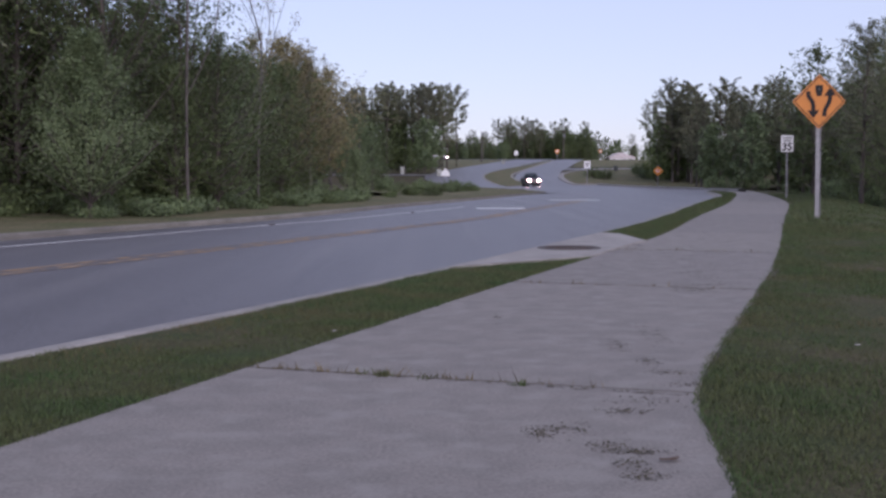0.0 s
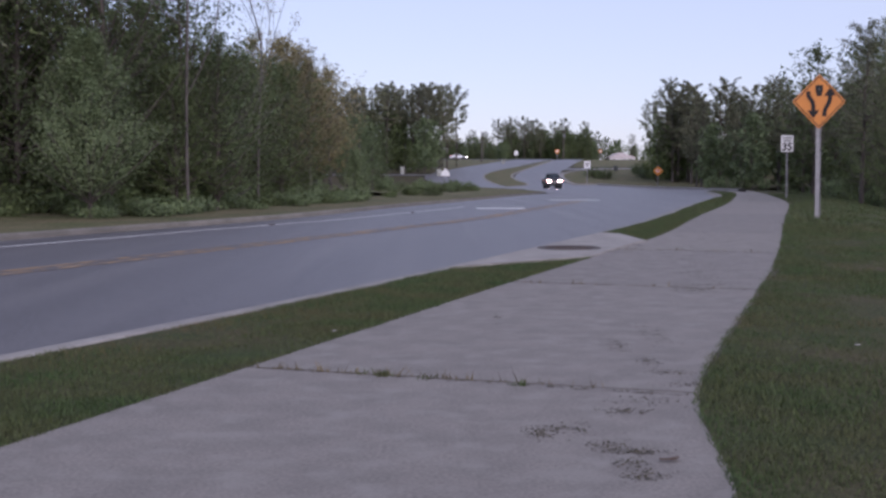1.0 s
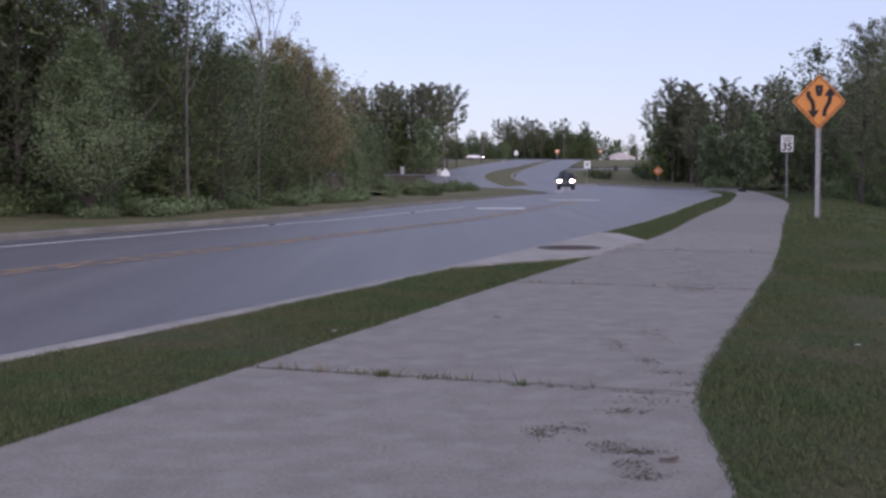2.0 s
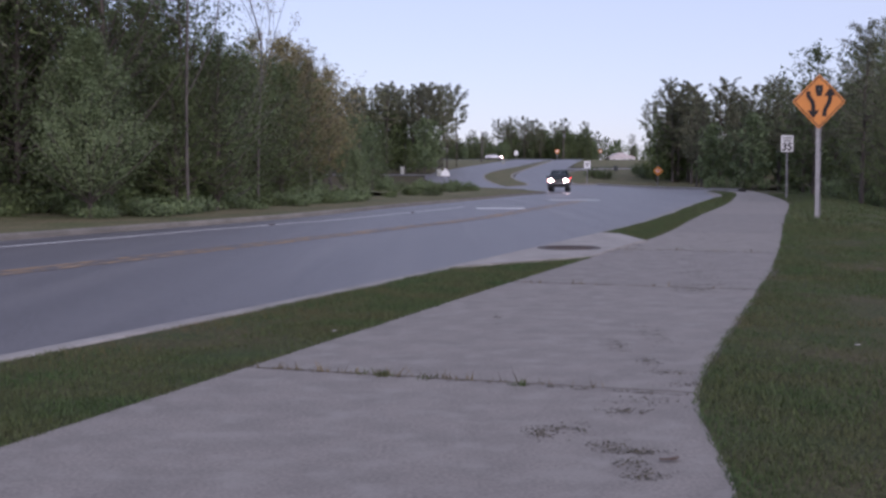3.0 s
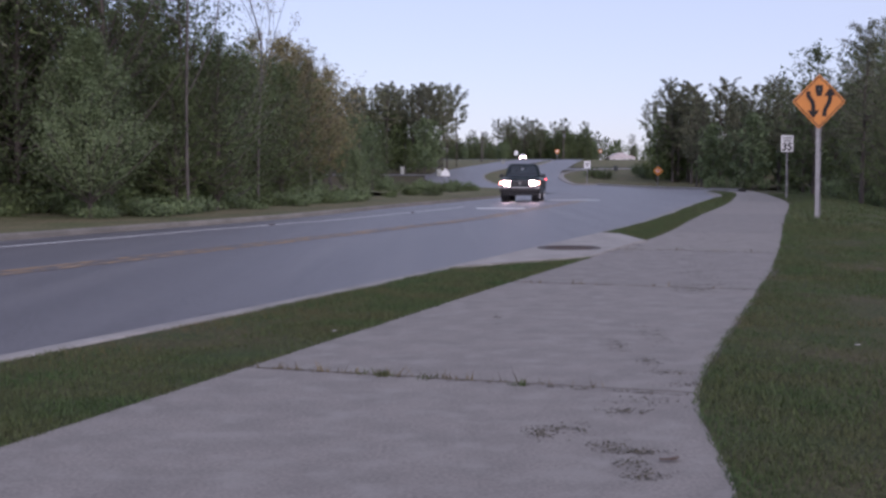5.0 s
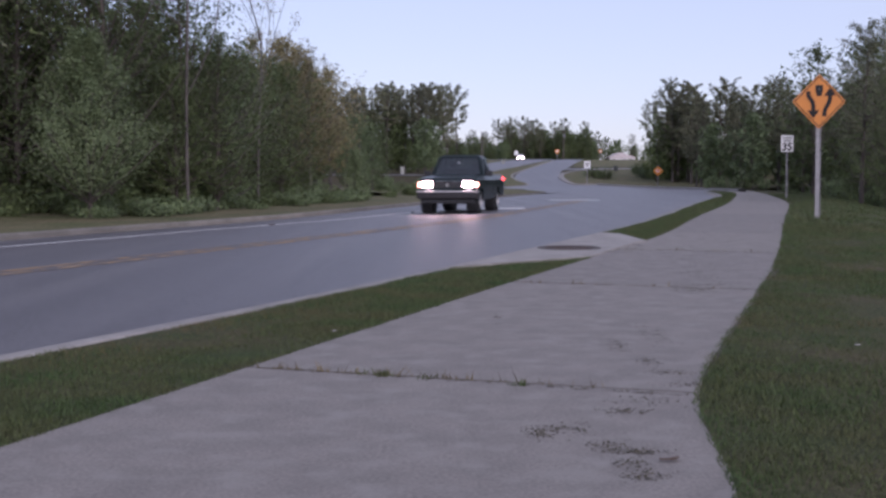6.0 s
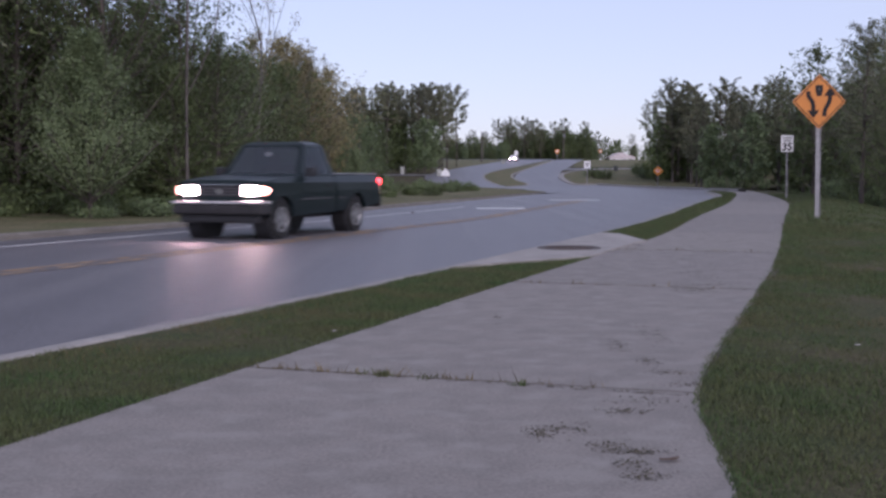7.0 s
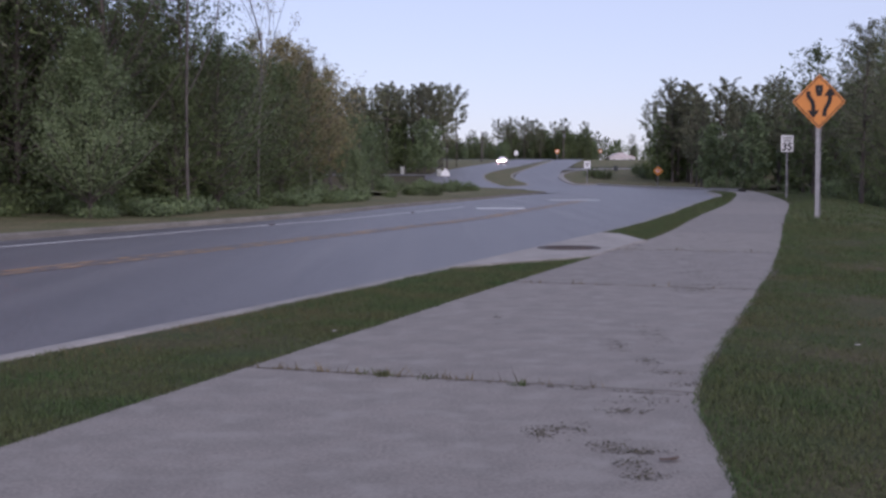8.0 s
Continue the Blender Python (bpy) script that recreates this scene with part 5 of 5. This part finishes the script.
        side = [(-1.96, 0.42), (-1.96, 1.10), (-3.86, 1.10), (-3.90, 1.06), (-3.90, 0.52), (-3.30, 0.46)] + arc(-2.80, 0.335, 0.41, 165, 15) + [(-2.2, 0.42)]
        y0, y1 = (0.80, 0.87) if s > 0 else (-0.87, -0.80)
        bs = part("bed_side", side_solid(side, y0, y1, tumble, (0.55, 0.80, 0.95), (), 0.008), PAINT, t)
        part("bed_rail", box(-3.88, -1.97, min(s * 0.70, s * 0.79), max(s * 0.70, s * 0.79), 1.095, 1.118, 0.006), RAIL, bs)
        part("trim_strip", box(-1.72, -0.60, min(s * 0.868, s * 0.878), max(s * 0.868, s * 0.878), 0.655, 0.672, 0.003), GREY_TRIM, d)
        part("bed_trim_strip", box(-2.32, -1.98, min(s * 0.868, s * 0.878), max(s * 0.868, s * 0.878), 0.655, 0.672, 0.003), GREY_TRIM, bs)
        part("tail_lamp", box(-3.915, -3.84, min(s * 0.70, s * 0.865), max(s * 0.70, s * 0.865), 0.86, 1.02, 0.015), TAIL, t, "lit red tail lamp")
        part("signal_lamp", box(-3.915, -3.84, min(s * 0.70, s * 0.865), max(s * 0.70, s * 0.865), 0.72, 0.855, 0.015), SIGNAL, t, "bright pale signal lamp")
        part("headlight", box(0.66, 0.725, min(s * 0.44, s * 0.70), max(s * 0.44, s * 0.70), 0.74, 0.90, 0.02), BEAM, t, "lit headlight")
        part("corner_lamp", plate([(0.675, 0.745), (0.675, 0.895), (0.60, 0.87), (0.51, 0.835), (0.52, 0.80), (0.60, 0.77)], 0, min(s * 0.705, s * 0.866), max(s * 0.705, s * 0.866), 0.01), AMBER, t, "amber corner lamp")
        part("wheel_well", rod((0.12, s * 0.50, 0.335), (0.12, s * 0.80, 0.335), 0.39, 0.39, 24), BLACK_TRIM, t)
        part("wheel_well", rod((-2.80, s * 0.50, 0.335), (-2.80, s * 0.79, 0.335), 0.40, 0.40, 24), BLACK_TRIM, t)
    part("bed_floor", box(-3.86, -1.96, -0.80, 0.80, 0.58, 0.66), BLACK_TRIM, t)
    part("bed_front", box(-2.0, -1.955, -0.80, 0.80, 0.60, 1.09, 0.005), PAINT, t)
    part("tailgate", box(-3.90, -3.85, -0.70, 0.70, 0.60, 1.09, 0.01), PAINT, t)
    part("chassis", box(-3.85, 0.55, -0.45, 0.45, 0.30, 0.50, 0.03), BLACK_TRIM, t)
    part("rear_bumper", box(-4.02, -3.90, -0.84, 0.84, 0.44, 0.64, 0.03), BUMPER, t)
    part("front_bumper", box(0.50, 0.84, -0.87, 0.87, 0.42, 0.598, 0.045, segments=3), BUMPER, t, "dark painted front bumper")
    part("bumper_strip", box(0.50, 0.858, -0.875, 0.875, 0.60, 0.645, 0.018), BRUSHED, t, "bright bumper strip")
    part("air_dam", box(0.60, 0.76, -0.76, 0.76, 0.28, 0.42, 0.03), BLACK_TRIM, t)
    g = part("grille", box(0.69, 0.722, -0.43, 0.43, 0.72, 0.89, 0.01), BLACK_TRIM, t)
    for z in (0.755, 0.805, 0.855):
        part("grille_bar", box(0.715, 0.732, -0.42, 0.42, z - 0.008, z + 0.008), GREY_TRIM, g)
    part("badge", rod((0.722, 0, 0.805), (0.738, 0, 0.805), 0.05, 0.05, 16), CHROME, g)
    part("grille_trim", box(0.70, 0.735, -0.66, 0.66, 0.905, 0.925, 0.006), CHROME, t)
    wheels = [make_wheel(t, x, s * 0.74, out=s) for x in (0.12, -2.80) for s in (1, -1)]
    return t, wheels


def make_sedan():
    t = tagged(new("sedan_car"), "small white sedan with lit headlights", "car")
    low = [(0.75, 0.32), (0.82, 0.50), (0.78, 0.66), (0.3, 0.80), (-0.45, 0.90), (-2.9, 0.95), (-3.45, 0.90), (-3.55, 0.60), (-3.45, 0.35)] + arc(-2.65, 0.31, 0.37, 172, 8) + arc(0, 0.31, 0.37, 172, 8)

    def shape(c):
        k = max(0, (c.z - 0.6) / 0.35)
        return Vector((c.x - 0.10 * (c.y / 0.85) ** 2 * max(0, c.x / 0.8), c.y * (1 - 0.06 * k - 0.06 * max(0, (c.x - 0.2) / 0.6) ** 2), c.z))
    part("body", side_solid(low, -0.85, 0.85, shape, (0.6,), (0.3,), 0.02), WHITE_CAR, t)
    bm = bmesh.new()
    a = [bm.verts.new(p) for p in ((-0.4, 0.74, 0.9), (-0.4, -0.74, 0.9), (-3.0, -0.74, 0.94), (-3.0, 0.74, 0.94))]
    b = [bm.verts.new(p) for p in ((-1.15, 0.56, 1.38), (-1.15, -0.56, 1.38), (-2.35, -0.56, 1.38), (-2.35, 0.56, 1.38))]
    for k in range(4):
        bm.faces.new((a[k], a[(k + 1) % 4], b[(k + 1) % 4], b[k]))
    bm.faces.new(b)
    bmesh.ops.bevel(bm, geom=bm.edges[:], offset=0.03, segments=2, affect="EDGES")
    cab = part("roof", bm, WHITE_CAR, t)
    for s in (1, -1):
        part("side_window", plate([(-0.75, 0.97), (-2.75, 0.99), (-2.30, 1.32), (-1.20, 1.32)], 0, min(s * 0.60, s * 0.70), max(s * 0.60, s * 0.70)), GLASS_DARK, cab)
        part("headlight", box(0.60, 0.80, min(s * 0.42, s * 0.74), max(s * 0.42, s * 0.74), 0.54, 0.68, 0.03), BEAM, t, "lit headlight")
        part("tail_lamp", box(-3.54, -3.40, min(s * 0.5, s * 0.78), max(s * 0.5, s * 0.78), 0.66, 0.82, 0.02), TAIL, t)
    part("windshield", plate([(-0.62, 0.98), (-1.12, 1.33), (-1.16, 1.33), (-0.72, 0.98)], 0, -0.56, 0.56), GLASS_DARK, cab)
    part("bumper", box(0.70, 0.86, -0.76, 0.76, 0.34, 0.50, 0.04), WHITE_CAR, t)
    return t, [make_wheel(t, x, s * 0.72, 0.31, 0.19, s) for x in (0, -2.65) for s in (1, -1)]


pickup, pickup_wheels = make_pickup()
sedan, sedan_wheels = make_sedan()
PICKUP_WAY = [(0.0, 11.1, 140), (1.0, 12.4, 126.5), (1.7, 12.4, 115.5), (2.8, 10.0, 96), (3.1, 9.1, 90), (4.0, 6.2, 72), (4.7, 4.3, 56), (5.8, 0.95, 35.8), (6.5, -1.51, 25.3), (7.0, -3.48, 19.6), (7.2, -4.34, 17.42), (7.5, -5.53, 14.35), (7.8, -6.7, 11.3), (8.0, -7.5, 9.25)]
SEDAN_WAY = [(0.0, 0.5, 298.6), (0.9, 5.0, 298), (1.5, 7.4, 297.8), (2.8, 13.8, 297.4), (3.5, 16.9, 296.5), (4.0, 18.9, 294.5), (4.5, 20.0, 290), (5.2, 19.8, 282), (5.8, 18.9, 274), (6.5, 17.4, 263), (7.0, 15.6, 254), (7.5, 13.9, 246), (8.0, 12.3, 238)]


def drive(thing, wheels, way, radius):
    """Keys a vehicle along its way on the road, and turns its wheels."""
    ts = np.array([w[0] for w in way])
    xy = np.array([w[1:] for w in way], float)
    slopes = np.gradient(xy, ts, axis=0)

    def place(t):
        i = min(max(int(np.searchsorted(ts, t, "right")) - 1, 0), len(ts) - 2)
        h = ts[i + 1] - ts[i]
        u = (t - ts[i]) / h
        return ((1 + 2 * u) * (1 - u) ** 2 * xy[i] + u * (1 - u) ** 2 * h * slopes[i] + u * u * (3 - 2 * u) * xy[i + 1] + u * u * (u - 1) * h * slopes[i + 1])
    rows, spins, angle, last = [], [], 0.0, place(0)
    for k in range(241):
        t = k / 30
        p = place(t)
        d = place(min(8, t + 0.12)) - place(max(0, t - 0.12))
        yaw = math.degrees(math.atan2(d[1], d[0]))
        back = p - d / np.linalg.norm(d) * 2.7
        z0, z1 = road_height(*p), road_height(*back)
        if k % 3 == 0:
            rows.append((t, pose(p[0], p[1], z0, 0, math.degrees(math.atan2(z1 - z0, 2.7)), yaw)))
        angle += min(math.degrees(np.linalg.norm(p - last) / radius), 80)
        last = p
        spins.append((t, angle))
    walk(thing, rows)
    for w in wheels:
        x, y, z = w.location
        walk(w, [(t, pose(x, y, z, 0, a, 0)) for t, a in spins])


def motions():
    drive(pickup, pickup_wheels, PICKUP_WAY, 0.325)
    drive(sedan, sedan_wheels, SEDAN_WAY, 0.31)


motions()
